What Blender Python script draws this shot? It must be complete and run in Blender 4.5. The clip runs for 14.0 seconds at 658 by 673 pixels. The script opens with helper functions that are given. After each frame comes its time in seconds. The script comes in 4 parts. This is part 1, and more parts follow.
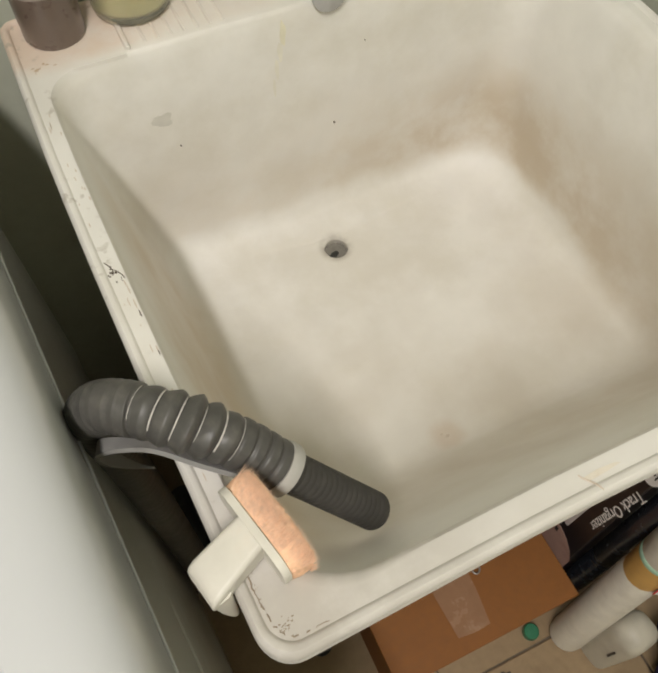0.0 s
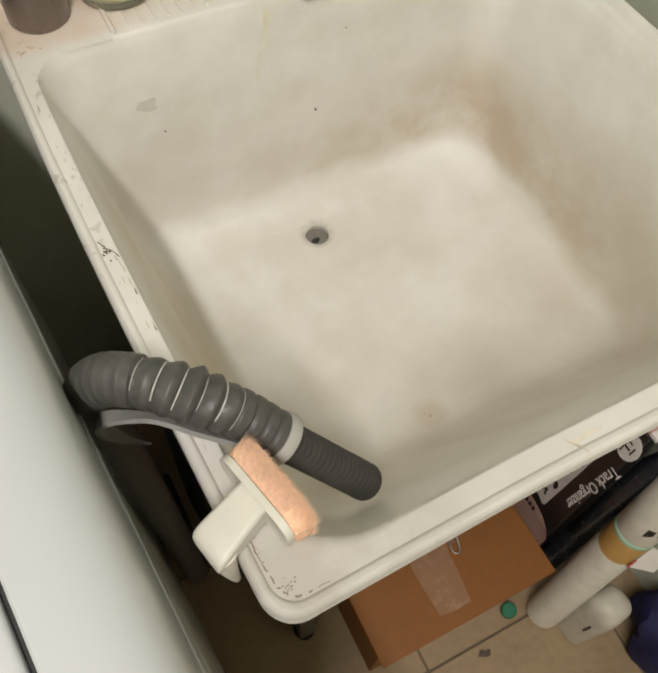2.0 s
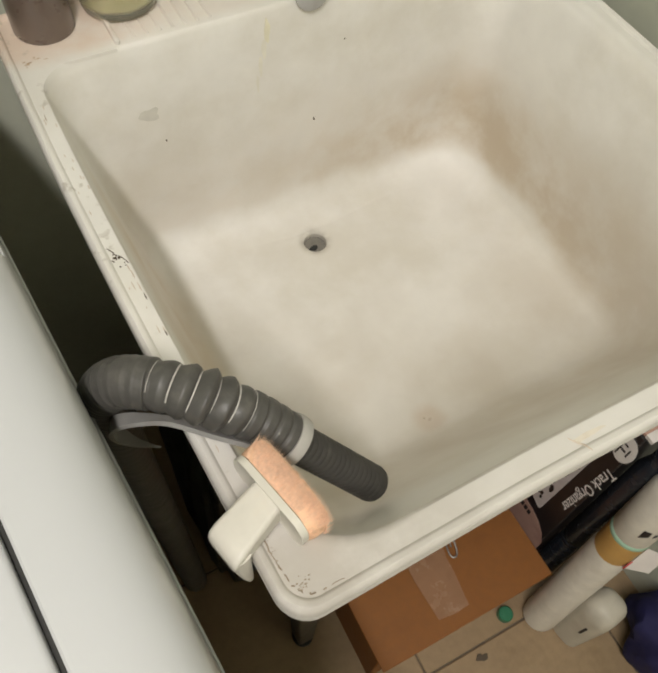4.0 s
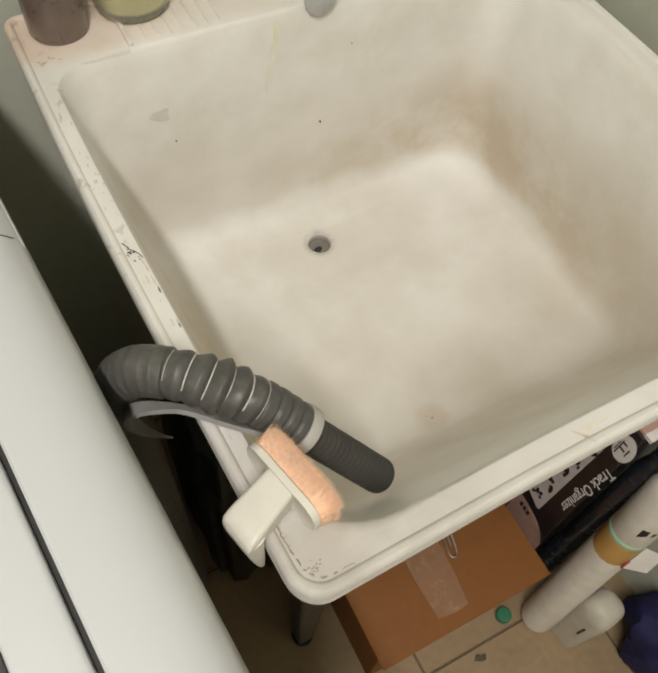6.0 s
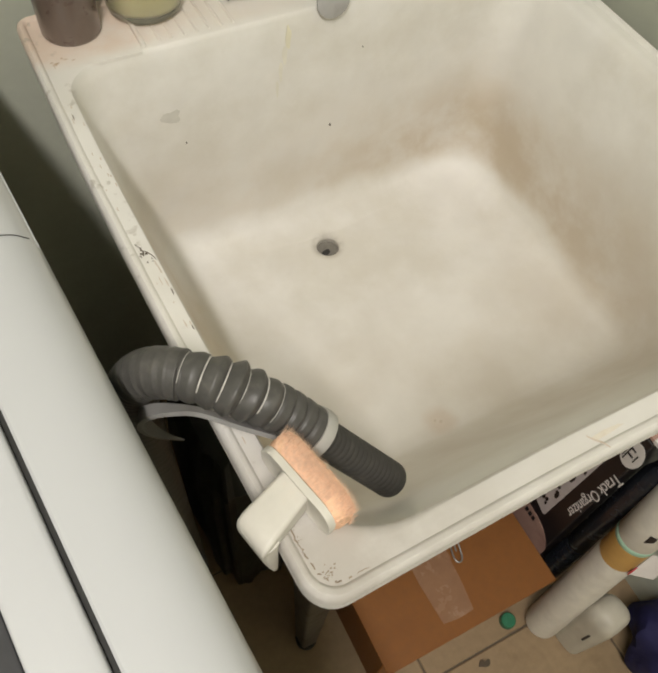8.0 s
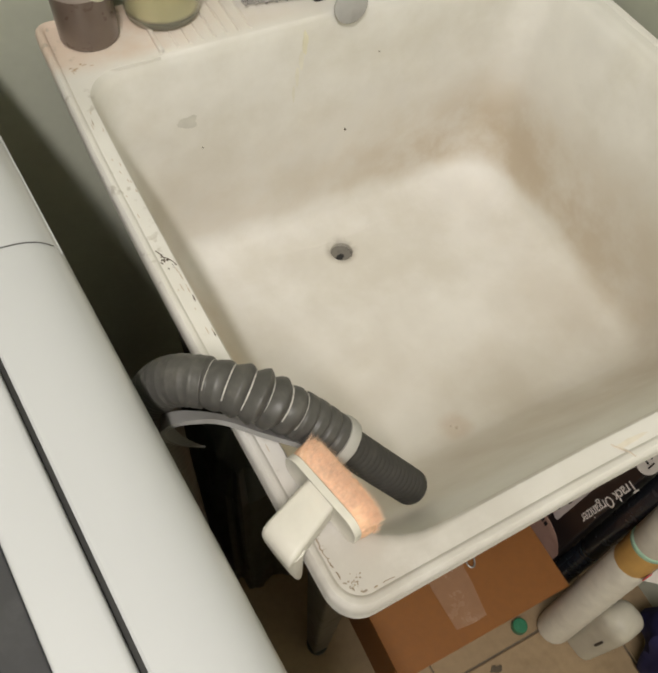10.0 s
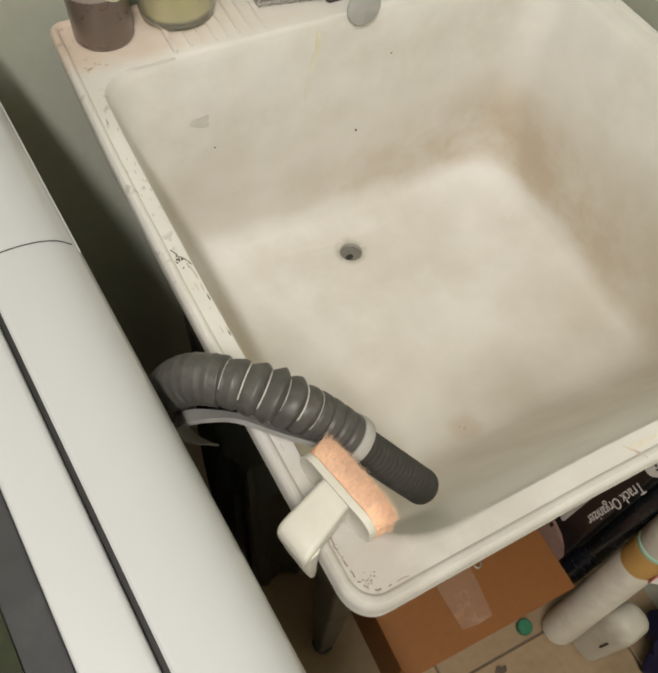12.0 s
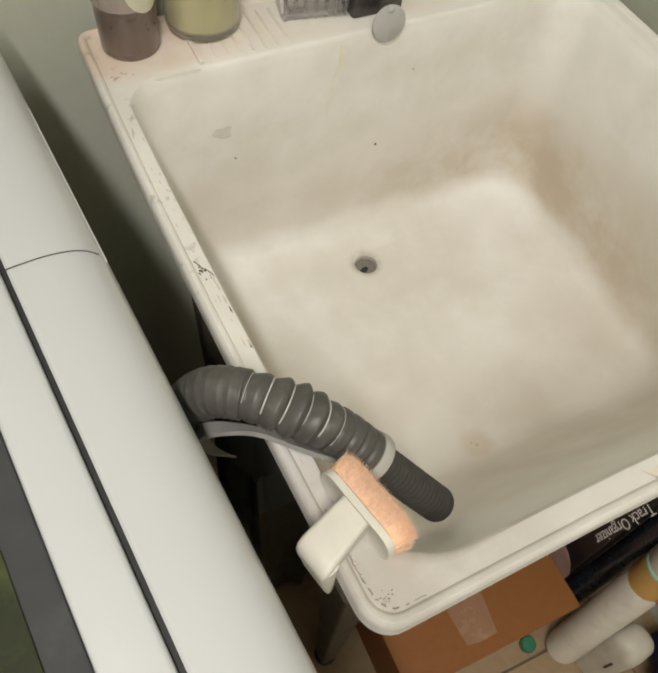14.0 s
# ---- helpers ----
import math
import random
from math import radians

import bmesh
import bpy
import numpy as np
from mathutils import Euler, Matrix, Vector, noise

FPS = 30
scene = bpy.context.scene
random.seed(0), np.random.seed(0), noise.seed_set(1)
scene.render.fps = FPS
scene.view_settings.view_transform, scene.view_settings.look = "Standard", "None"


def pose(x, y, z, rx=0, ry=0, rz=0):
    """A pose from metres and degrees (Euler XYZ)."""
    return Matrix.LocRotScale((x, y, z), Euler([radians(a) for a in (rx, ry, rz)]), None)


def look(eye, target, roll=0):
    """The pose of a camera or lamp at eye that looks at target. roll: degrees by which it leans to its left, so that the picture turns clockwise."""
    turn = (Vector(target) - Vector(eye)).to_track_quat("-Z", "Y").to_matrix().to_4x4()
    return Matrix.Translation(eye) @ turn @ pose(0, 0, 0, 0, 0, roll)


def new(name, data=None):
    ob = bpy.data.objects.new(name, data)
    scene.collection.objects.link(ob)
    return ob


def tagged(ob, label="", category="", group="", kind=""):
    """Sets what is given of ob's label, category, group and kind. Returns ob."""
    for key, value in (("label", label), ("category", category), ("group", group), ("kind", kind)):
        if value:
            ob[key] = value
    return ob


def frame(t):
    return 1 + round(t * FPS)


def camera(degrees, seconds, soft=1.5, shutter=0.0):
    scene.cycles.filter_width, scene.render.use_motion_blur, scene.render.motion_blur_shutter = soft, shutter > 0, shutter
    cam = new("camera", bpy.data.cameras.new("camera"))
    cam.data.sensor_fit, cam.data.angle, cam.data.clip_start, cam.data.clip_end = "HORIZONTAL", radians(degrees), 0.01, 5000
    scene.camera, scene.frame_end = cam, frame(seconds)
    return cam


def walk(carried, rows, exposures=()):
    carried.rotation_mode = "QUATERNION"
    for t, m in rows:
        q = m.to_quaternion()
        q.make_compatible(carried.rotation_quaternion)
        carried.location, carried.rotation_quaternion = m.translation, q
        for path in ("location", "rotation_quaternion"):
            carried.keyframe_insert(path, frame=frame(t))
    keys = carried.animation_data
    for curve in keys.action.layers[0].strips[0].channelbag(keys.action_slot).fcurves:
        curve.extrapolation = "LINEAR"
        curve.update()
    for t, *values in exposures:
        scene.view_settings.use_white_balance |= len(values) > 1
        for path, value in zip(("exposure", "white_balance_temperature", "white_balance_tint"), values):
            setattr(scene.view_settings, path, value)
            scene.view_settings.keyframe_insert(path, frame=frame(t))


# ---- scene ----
cam = camera(49.0, 14.0, soft=2.4)
PATH = [
    (0, (0.024, -0.061, 1.277), (0.464, 0.87, -0.438), 0.2),
    (0.5, (0.016, -0.064, 1.27), (0.476, 0.815, -0.466), 2.6),
    (1, (0.008, -0.072, 1.273), (0.49, 0.809, -0.457), 3.3),
    (1.5, (0.005, -0.07, 1.278), (0.503, 0.814, -0.446), 3.7),
    (2, (0.0, -0.072, 1.28), (0.515, 0.816, -0.437), 3.7),
    (2.5, (-0.008, -0.073, 1.281), (0.524, 0.816, -0.429), 4.2),
    (3, (-0.012, -0.073, 1.284), (0.531, 0.817, -0.423), 4.2),
    (5.5, (-0.027, -0.078, 1.287), (0.546, 0.82, -0.405), 5.8),
    (6, (-0.033, -0.082, 1.29), (0.542, 0.822, -0.399), 5.8),
    (6.5, (-0.039, -0.083, 1.288), (0.537, 0.827, -0.397), 6.1),
    (7, (-0.037, -0.078, 1.287), (0.538, 0.834, -0.398), 6.1),
    (7.5, (-0.037, -0.075, 1.289), (0.539, 0.836, -0.396), 6.2),
    (8, (-0.041, -0.077, 1.288), (0.537, 0.834, -0.396), 6.2),
    (10.5, (-0.053, -0.065, 1.288), (0.516, 0.856, -0.394), 5.9),
    (11, (-0.055, -0.064, 1.287), (0.512, 0.854, -0.397), 6.4),
    (11.5, (-0.054, -0.067, 1.289), (0.511, 0.851, -0.395), 5.7),
    (12, (-0.059, -0.065, 1.29), (0.506, 0.857, -0.393), 6.0),
    (12.5, (-0.062, -0.063, 1.293), (0.499, 0.861, -0.389), 6.1),
    (13, (-0.064, -0.065, 1.294), (0.497, 0.87, -0.382), 6.4),
    (13.5, (-0.064, -0.063, 1.294), (0.498, 0.876, -0.38), 6.3),
    (14, (-0.069, -0.056, 1.294), (0.494, 0.885, -0.378), 7.1),
]
walk(cam, [(t, look(eye, target, roll)) for t, eye, target, roll in PATH])

# ---- light ----
H = 0.86          # height of the tub's rim
FLOOR = 0.06      # level of the floor tiles

world = bpy.data.worlds.new("world")
scene.world = world
world.use_nodes = True
world.node_tree.nodes["Background"].inputs[0].default_value = (0.95, 1.0, 1.0, 1)
world.node_tree.nodes["Background"].inputs[1].default_value = 0.0


def area_lamp(name, eye, target, sx, sy, watts, colour):
    data = bpy.data.lights.new(name, "AREA")
    data.shape, data.size, data.size_y, data.energy, data.color = "RECTANGLE", sx, sy, watts, colour
    ob = new(name, data)
    ob.matrix_world = look(eye, target)
    return ob


LAMP = Vector((-0.37, -0.66, 2.34))
area_lamp("ceiling_lamp_light", LAMP, LAMP + Vector((0, 0.001, -1)), 0.07, 1.00, 28.8, (1.0, 0.948, 0.903))


# ---- materials ----
def material(name, colour, rough=0.5, metal=0.0, spots=None, spot_scale=8.0, spot_lo=0.5, spot_hi=0.7, spot_amount=0.6,
             grain=0.06, grain_scale=60.0, bump=0.1, bump_scale=120.0, coat=0.0, transmission=0.0, ior=1.45, rough_var=0.12,
             random_tint=0.0, stretch=(1, 1, 1), emit=0.0, sheen=0.0, subsurface=0.0):
    """A procedural surface: base colour with fine grain, larger stains of a second colour, uneven gloss and fine relief."""
    m = bpy.data.materials.new(name)
    m.use_nodes = True
    n, l = m.node_tree.nodes, m.node_tree.links
    b = n["Principled BSDF"]
    b.inputs["Metallic"].default_value = metal
    b.inputs["Roughness"].default_value = rough
    b.inputs["IOR"].default_value = ior
    b.inputs["Coat Weight"].default_value = coat
    b.inputs["Transmission Weight"].default_value = transmission
    b.inputs["Sheen Weight"].default_value = sheen
    b.inputs["Subsurface Weight"].default_value = subsurface
    b.inputs["Subsurface Radius"].default_value = (0.01, 0.007, 0.005)
    tc = n.new("ShaderNodeTexCoord")
    mp = n.new("ShaderNodeMapping")
    mp.inputs["Scale"].default_value = stretch
    l.new(tc.outputs["Object"], mp.inputs["Vector"])
    fine = n.new("ShaderNodeTexNoise")
    fine.inputs["Scale"].default_value, fine.inputs["Detail"].default_value = grain_scale, 6
    l.new(mp.outputs[0], fine.inputs["Vector"])
    ramp = n.new("ShaderNodeMapRange")
    ramp.inputs["From Min"].default_value, ramp.inputs["From Max"].default_value = 0.3, 0.7
    ramp.inputs["To Min"].default_value, ramp.inputs["To Max"].default_value = 1 - grain, 1 + grain
    l.new(fine.outputs["Fac"], ramp.inputs["Value"])
    base = n.new("ShaderNodeVectorMath")
    base.operation = "SCALE"
    base.inputs[0].default_value = colour
    l.new(ramp.outputs[0], base.inputs["Scale"])
    out = base.outputs[0]
    if spots:
        big = n.new("ShaderNodeTexNoise")
        big.inputs["Scale"].default_value, big.inputs["Detail"].default_value = spot_scale, 8
        big.inputs["Roughness"].default_value = 0.62
        l.new(mp.outputs[0], big.inputs["Vector"])
        mask = n.new("ShaderNodeMapRange")
        mask.interpolation_type = "SMOOTHSTEP"
        mask.inputs["From Min"].default_value, mask.inputs["From Max"].default_value = spot_lo, spot_hi
        mask.inputs["To Max"].default_value = spot_amount
        l.new(big.outputs["Fac"], mask.inputs["Value"])
        mix = n.new("ShaderNodeMix")
        mix.data_type = "RGBA"
        l.new(mask.outputs[0], mix.inputs["Factor"])
        l.new(out, mix.inputs["A"])
        mix.inputs["B"].default_value = (*spots, 1)
        out = mix.outputs["Result"]
    if random_tint:
        info = n.new("ShaderNodeObjectInfo")
        rr = n.new("ShaderNodeMapRange")
        rr.inputs["To Min"].default_value, rr.inputs["To Max"].default_value = 1 - random_tint, 1 + random_tint
        l.new(info.outputs["Random"], rr.inputs["Value"])
        sc = n.new("ShaderNodeVectorMath")
        sc.operation = "SCALE"
        l.new(out, sc.inputs[0])
        l.new(rr.outputs[0], sc.inputs["Scale"])
        out = sc.outputs[0]
    l.new(out, b.inputs["Base Color"])
    rv = n.new("ShaderNodeMapRange")
    rv.inputs["To Min"].default_value, rv.inputs["To Max"].default_value = max(0.02, rough - rough_var), min(1, rough + rough_var)
    l.new(fine.outputs["Fac"], rv.inputs["Value"])
    l.new(rv.outputs[0], b.inputs["Roughness"])
    if bump:
        bn = n.new("ShaderNodeTexNoise")
        bn.inputs["Scale"].default_value, bn.inputs["Detail"].default_value = bump_scale, 4
        l.new(mp.outputs[0], bn.inputs["Vector"])
        bp = n.new("ShaderNodeBump")
        bp.inputs["Strength"].default_value, bp.inputs["Distance"].default_value = bump, 0.002
        l.new(bn.outputs["Fac"], bp.inputs["Height"])
        l.new(bp.outputs[0], b.inputs["Normal"])
    if emit:
        b.inputs["Emission Color"].default_value = (1, 0.96, 0.88, 1)
        b.inputs["Emission Strength"].default_value = emit
    return m


def tub_plastic():
    """Aged off-white plastic: pale upper walls, a brown scum band above the bowl's floor, blotches and fine scratches."""
    m = material("tub_plastic", (0.85, 0.835, 0.80), 0.45, spots=(0.67, 0.635, 0.55), spot_scale=6.0, spot_lo=0.40, spot_hi=0.72, spot_amount=0.62,
                 grain=0.035, grain_scale=26, bump=0.09, bump_scale=38)
    n, l = m.node_tree.nodes, m.node_tree.links
    bsdf = n["Principled BSDF"]
    before = bsdf.inputs["Base Color"].links[0].from_socket
    tc = n.new("ShaderNodeTexCoord")
    sep = n.new("ShaderNodeSeparateXYZ")
    l.new(tc.outputs["Object"], sep.inputs[0])

    def rng(sock, lo, hi, a=0.0, b=1.0):
        r = n.new("ShaderNodeMapRange")
        r.interpolation_type = "SMOOTHSTEP"
        r.inputs["From Min"].default_value, r.inputs["From Max"].default_value = lo, hi
        r.inputs["To Min"].default_value, r.inputs["To Max"].default_value = a, b
        l.new(sock, r.inputs["Value"])
        return r.outputs[0]

    def mul(p, q):
        r = n.new("ShaderNodeMath")
        r.operation = "MULTIPLY"
        l.new(p, r.inputs[0])
        l.new(q, r.inputs[1])
        return r.outputs[0]
    low = n.new("ShaderNodeTexNoise")
    low.inputs["Scale"].default_value, low.inputs["Detail"].default_value = 7.0, 5
    l.new(tc.outputs["Object"], low.inputs["Vector"])
    wob = n.new("ShaderNodeMath")
    wob.operation = "MULTIPLY_ADD"
    l.new(low.outputs["Fac"], wob.inputs[0])
    wob.inputs[1].default_value = 0.07
    l.new(sep.outputs["Z"], wob.inputs[2])
    band = mul(rng(wob.outputs[0], 0.620, 0.648), rng(wob.outputs[0], 0.668, 0.800, 1.0, 0.0))
    band = mul(band, rng(sep.outputs["X"], 0.20, 0.50, 0.34, 1.0))
    band = mul(band, rng(sep.outputs["Y"], 0.10, 0.24, 0.55, 1.0))
    blotch = n.new("ShaderNodeTexNoise")
    blotch.inputs["Scale"].default_value, blotch.inputs["Detail"].default_value, blotch.inputs["Roughness"].default_value = 13.0, 7, 0.6
    l.new(tc.outputs["Object"], blotch.inputs["Vector"])
    band = mul(band, rng(blotch.outputs["Fac"], 0.34, 0.62, 0.38, 1.0))
    mix = n.new("ShaderNodeMix")
    mix.data_type = "RGBA"
    amt = n.new("ShaderNodeMath")
    amt.operation = "MULTIPLY"
    l.new(band, amt.inputs[0])
    amt.inputs[1].default_value = 0.80
    l.new(amt.outputs[0], mix.inputs["Factor"])
    l.new(before, mix.inputs["A"])
    mix.inputs["B"].default_value = (0.52, 0.415, 0.285, 1)
    # blotchy brown ring on the floor and grey grime round the drain
    fine = n.new("ShaderNodeTexNoise")
    fine.inputs["Scale"].default_value, fine.inputs["Detail"].default_value = 90.0, 4
    l.new(tc.outputs["Object"], fine.inputs["Vector"])

    def spot(x, y, z):
        d = n.new("ShaderNodeVectorMath")
        d.operation = "DISTANCE"
        l.new(tc.outputs["Object"], d.inputs[0])
        d.inputs[1].default_value = (x, y, z)
        a = n.new("ShaderNodeMath")
        a.operation = "MULTIPLY_ADD"
        l.new(fine.outputs["Fac"], a.inputs[0])
        a.inputs[1].default_value = 0.008
        l.new(d.outputs["Value"], a.inputs[2])
        return a.outputs[0]

    def stain(base, factor, colour):
        x = n.new("ShaderNodeMix")
        x.data_type = "RGBA"
        l.new(factor, x.inputs["Factor"])
        l.new(base, x.inputs["A"])
        x.inputs["B"].default_value = colour
        return x.outputs["Result"]
    ring = spot(0.267, 0.160, H - 0.289)
    ringed = mul(rng(ring, 0.003, 0.011, 0.30, 0.46), rng(ring, 0.0115, 0.030, 1.0, 0.0))
    stained = mix.outputs["Result"]
    # patchy grime over the floor's front half and front wall, plus painted dimming
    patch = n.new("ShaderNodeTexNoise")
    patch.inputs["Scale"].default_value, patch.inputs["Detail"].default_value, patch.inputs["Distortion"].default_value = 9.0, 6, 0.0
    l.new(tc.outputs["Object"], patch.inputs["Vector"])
    grime_dim = mul(rng(patch.outputs["Fac"], 0.32, 0.70, 0.42, 0.85), rng(sep.outputs["Y"], 0.14, 0.46, 1.0, 0.15))
    grime_dim = mul(grime_dim, rng(sep.outputs["Z"], H - 0.16, H - 0.03, 1.0, 0.0))
    stained = stain(stained, grime_dim, (0.578, 0.525, 0.443, 1))
    # brown scum over the wall on the washer's side
    scum = mul(rng(sep.outputs["X"], 0.075, 0.105, 1.0, 0.0), rng(sep.outputs["Z"], H - 0.12, H - 0.02, 1.0, 0.0))
    scum = mul(scum, rng(sep.outputs["Y"], 0.40, 0.49, 1.0, 0.0))
    stained = stain(stained, mul(scum, rng(blotch.outputs["Fac"], 0.32, 0.64, 0.45, 0.75)), (0.60, 0.505, 0.375, 1))
    drainage = mul(rng(spot(0.2705, 0.4405, H - 0.2985), 0.016, 0.030, 0.75, 0.0), rng(fine.outputs["Fac"], 0.35, 0.6, 0.3, 1.0))
    stained = stain(stained, drainage, (0.40, 0.37, 0.32, 1))
    # soiled, worn rim and decks, painted duller to offset their too bright light
    top = rng(sep.outputs["Z"], H - 0.016, H - 0.003)
    soil_dim = mul(top, rng(low.outputs["Fac"], 0.30, 0.70, 0.30, 0.85))
    stained = stain(stained, soil_dim, (0.68, 0.66, 0.615, 1))
    # soiled grey front corner and rim, with extra painted dimming towards the front
    worn_darkened = mul(mul(mul(top, rng(sep.outputs["X"], 0.08, 0.22, 1.0, 0.35)), rng(sep.outputs["Y"], 0.03, 0.16, 1.0, 0.0)), rng(blotch.outputs["Fac"], 0.32, 0.62, 0.45, 0.95))
    stained = stain(stained, worn_darkened, (0.46, 0.43, 0.385, 1))
    # pinkish soap residue on the ledge
    soap = mul(mul(top, rng(sep.outputs["Y"], 0.505, 0.530)), rng(blotch.outputs["Fac"], 0.30, 0.62, 0.25, 0.9))
    soap = mul(soap, rng(sep.outputs["X"], 0.08, 0.20, 1.0, 0.35))
    stained = stain(stained, soap, (0.66, 0.52, 0.42, 1))
    stained = stain(stained, ringed, (0.56, 0.44, 0.33, 1))
    # dark flecked scuffs along the narrow rim
    flecks = mul(mul(top, rng(sep.outputs["X"], 0.016, 0.030, 1.0, 0.0)), rng(fine.outputs["Fac"], 0.57, 0.68, 0.0, 0.5))
    stained = stain(stained, mul(flecks, rng(blotch.outputs["Fac"], 0.45, 0.58)), (0.36, 0.32, 0.26, 1))
    l.new(stained, bsdf.inputs["Base Color"])
    return m


TUB = tub_plastic()
GRIME = material("grime", (0.10, 0.078, 0.055), 0.9, spots=(0.16, 0.12, 0.08), spot_scale=90, bump=0.4, bump_scale=300)
CREASE = material("crease_grime", (0.27, 0.215, 0.155), 0.9, spots=(0.36, 0.30, 0.22), spot_scale=120, bump=0.3, bump_scale=300)
RUST = material("rust_scum", (0.50, 0.37, 0.25), 0.8, spots=(0.36, 0.22, 0.13), spot_scale=140, bump=0.2, bump_scale=300)
STAIN = material("pale_smear", (0.56, 0.48, 0.39), 0.6, bump=0.05)
HOSE = material("hose_grey", (0.077, 0.074, 0.068), 0.43, spots=(0.125, 0.117, 0.104), spot_scale=55, spot_amount=0.7, grain=0.12, grain_scale=160, bump=0.12, bump_scale=240)
WIRE = material("pale_wire", (0.55, 0.53, 0.49), 0.35, grain=0.2, grain_scale=300, bump=0)
HOSE_DARK = material("hose_dark", (0.050, 0.047, 0.042), 0.75, spots=(0.09, 0.085, 0.075), spot_scale=50, spot_amount=0.5, bump=0.1, bump_scale=200)
CUFF = material("cuff_grey", (0.40, 0.39, 0.36), 0.45, spots=(0.26, 0.24, 0.21), spot_scale=60, spot_amount=0.5)
GUIDE = material("guide_grey", (0.24, 0.235, 0.225), 0.42, spots=(0.15, 0.14, 0.13), spot_scale=50, spot_amount=0.4)
WHITE = material("washer_enamel", (0.53, 0.54, 0.55), 0.30, grain=0.006, grain_scale=3, bump=0.015, bump_scale=300, coat=0.3, rough_var=0.05)
WHITE_SIDE = material("washer_side_enamel", (0.60, 0.60, 0.57), 0.35, spots=(0.40, 0.39, 0.35), spot_scale=7, spot_amount=0.5, grain=0.03, bump=0.03)
RUBBER = material("seam_rubber", (0.03, 0.03, 0.028), 0.7, bump=0.1)
LID_FRAME = material("lid_frame", (0.055, 0.055, 0.058), 0.38, spots=(0.09, 0.09, 0.09), spot_scale=30, spot_amount=0.4)
# green blotches paint a reflection of greenery into the dark glass
LID_GLASS = material("lid_glass", (0.03, 0.034, 0.022), 0.06, spots=(0.07, 0.085, 0.035), spot_scale=11, spot_lo=0.48, spot_hi=0.62, spot_amount=0.9, bump=0, coat=0.5)
BRUSH_WHITE = material("brush_plastic", (0.62, 0.595, 0.525), 0.42, spots=(0.62, 0.55, 0.45), spot_scale=35, spot_lo=0.55, spot_hi=0.75, spot_amount=0.5, bump=0.05)
BRISTLE = material("bristle_peach", (0.80, 0.50, 0.32), 0.8, spots=(0.76, 0.42, 0.24), spot_scale=14, spot_amount=0.5, random_tint=0.1, grain=0.15, grain_scale=300, bump=0.3, bump_scale=400)
BRISTLE_TIP = material("bristle_tip", (0.84, 0.57, 0.40), 0.8, spots=(0.78, 0.45, 0.27), spot_scale=16, spot_amount=0.5, grain=0.15, grain_scale=400, sheen=0.2)
CARD = material("cardboard", (0.235, 0.088, 0.018), 0.62, spots=(0.175, 0.060, 0.011), spot_scale=5, spot_amount=0.6, grain=0.05, grain_scale=90, bump=0.10, bump_scale=160)
TAPE = material("packing_tape", (0.30, 0.165, 0.095), 0.25, spots=(0.40, 0.27, 0.19), spot_scale=16, spot_amount=0.6, bump=0.08, bump_scale=40)
BLACK_CARD = material("black_print_card", (0.016, 0.013, 0.014), 0.40, spots=(0.03, 0.025, 0.025), spot_scale=30, spot_amount=0.5, bump=0.04)
PRINT_WHITE = material("print_white", (0.74, 0.70, 0.68), 0.5, grain=0.04, bump=0)
PRINT_GREY = material("print_grey", (0.60, 0.55, 0.56), 0.5, grain=0.06, bump=0)
PINK_CARD = material("pink_card", (0.50, 0.31, 0.25), 0.6, spots=(0.36, 0.2, 0.16), spot_scale=20, bump=0.1)
BOTTLE_WHITE = material("bottle_white", (0.66, 0.62, 0.55), 0.45, spots=(0.54, 0.49, 0.42), spot_scale=22, spot_amount=0.5, bump=0.05)
JUG_WHITE = material("jug_white", (0.48, 0.445, 0.375), 0.45, spots=(0.40, 0.36, 0.29), spot_scale=22, spot_amount=0.6, bump=0.06)
BOTTLE_DARK = material("bottle_dark", (0.018, 0.022, 0.030), 0.25, spots=(0.03, 0.04, 0.05), spot_scale=30, bump=0.05)
GOLD = material("gold_label", (0.50, 0.29, 0.09), 0.45, spots=(0.40, 0.22, 0.06), spot_scale=40, bump=0.05)
MINT = material("mint_band", (0.36, 0.55, 0.42), 0.5, bump=0.05)
RED = material("red_print", (0.50, 0.04, 0.04), 0.5, bump=0)
GREEN = material("green_plastic", (0.03, 0.17, 0.09), 0.4, spots=(0.10, 0.32, 0.20), spot_scale=60, bump=0.05)
GAP_BLACK = material("gap_filler_black", (0.021, 0.021, 0.016), 0.45, spots=(0.02, 0.021, 0.016), spot_scale=9, bump=0.1, bump_scale=60)
NAVY = material("navy_fabric", (0.011, 0.010, 0.055), 0.8, spots=(0.018, 0.016, 0.08), spot_scale=18, bump=0.4, bump_scale=160)
BROWN_GLASS = material("brown_liquid_plastic", (0.150, 0.110, 0.090), 0.30, spots=(0.19, 0.145, 0.12), spot_scale=18, spot_amount=0.6, grain=0.04, bump=0.04, bump_scale=30, coat=0.3)
PALE_BROWN = material("pale_brown_plastic", (0.36, 0.30, 0.27), 0.25, spots=(0.24, 0.18, 0.155), spot_scale=14, spot_amount=0.5, grain=0.04, bump=0.04, coat=0.3)
CREAM = material("cream_label", (0.62, 0.58, 0.46), 0.5, bump=0.05)
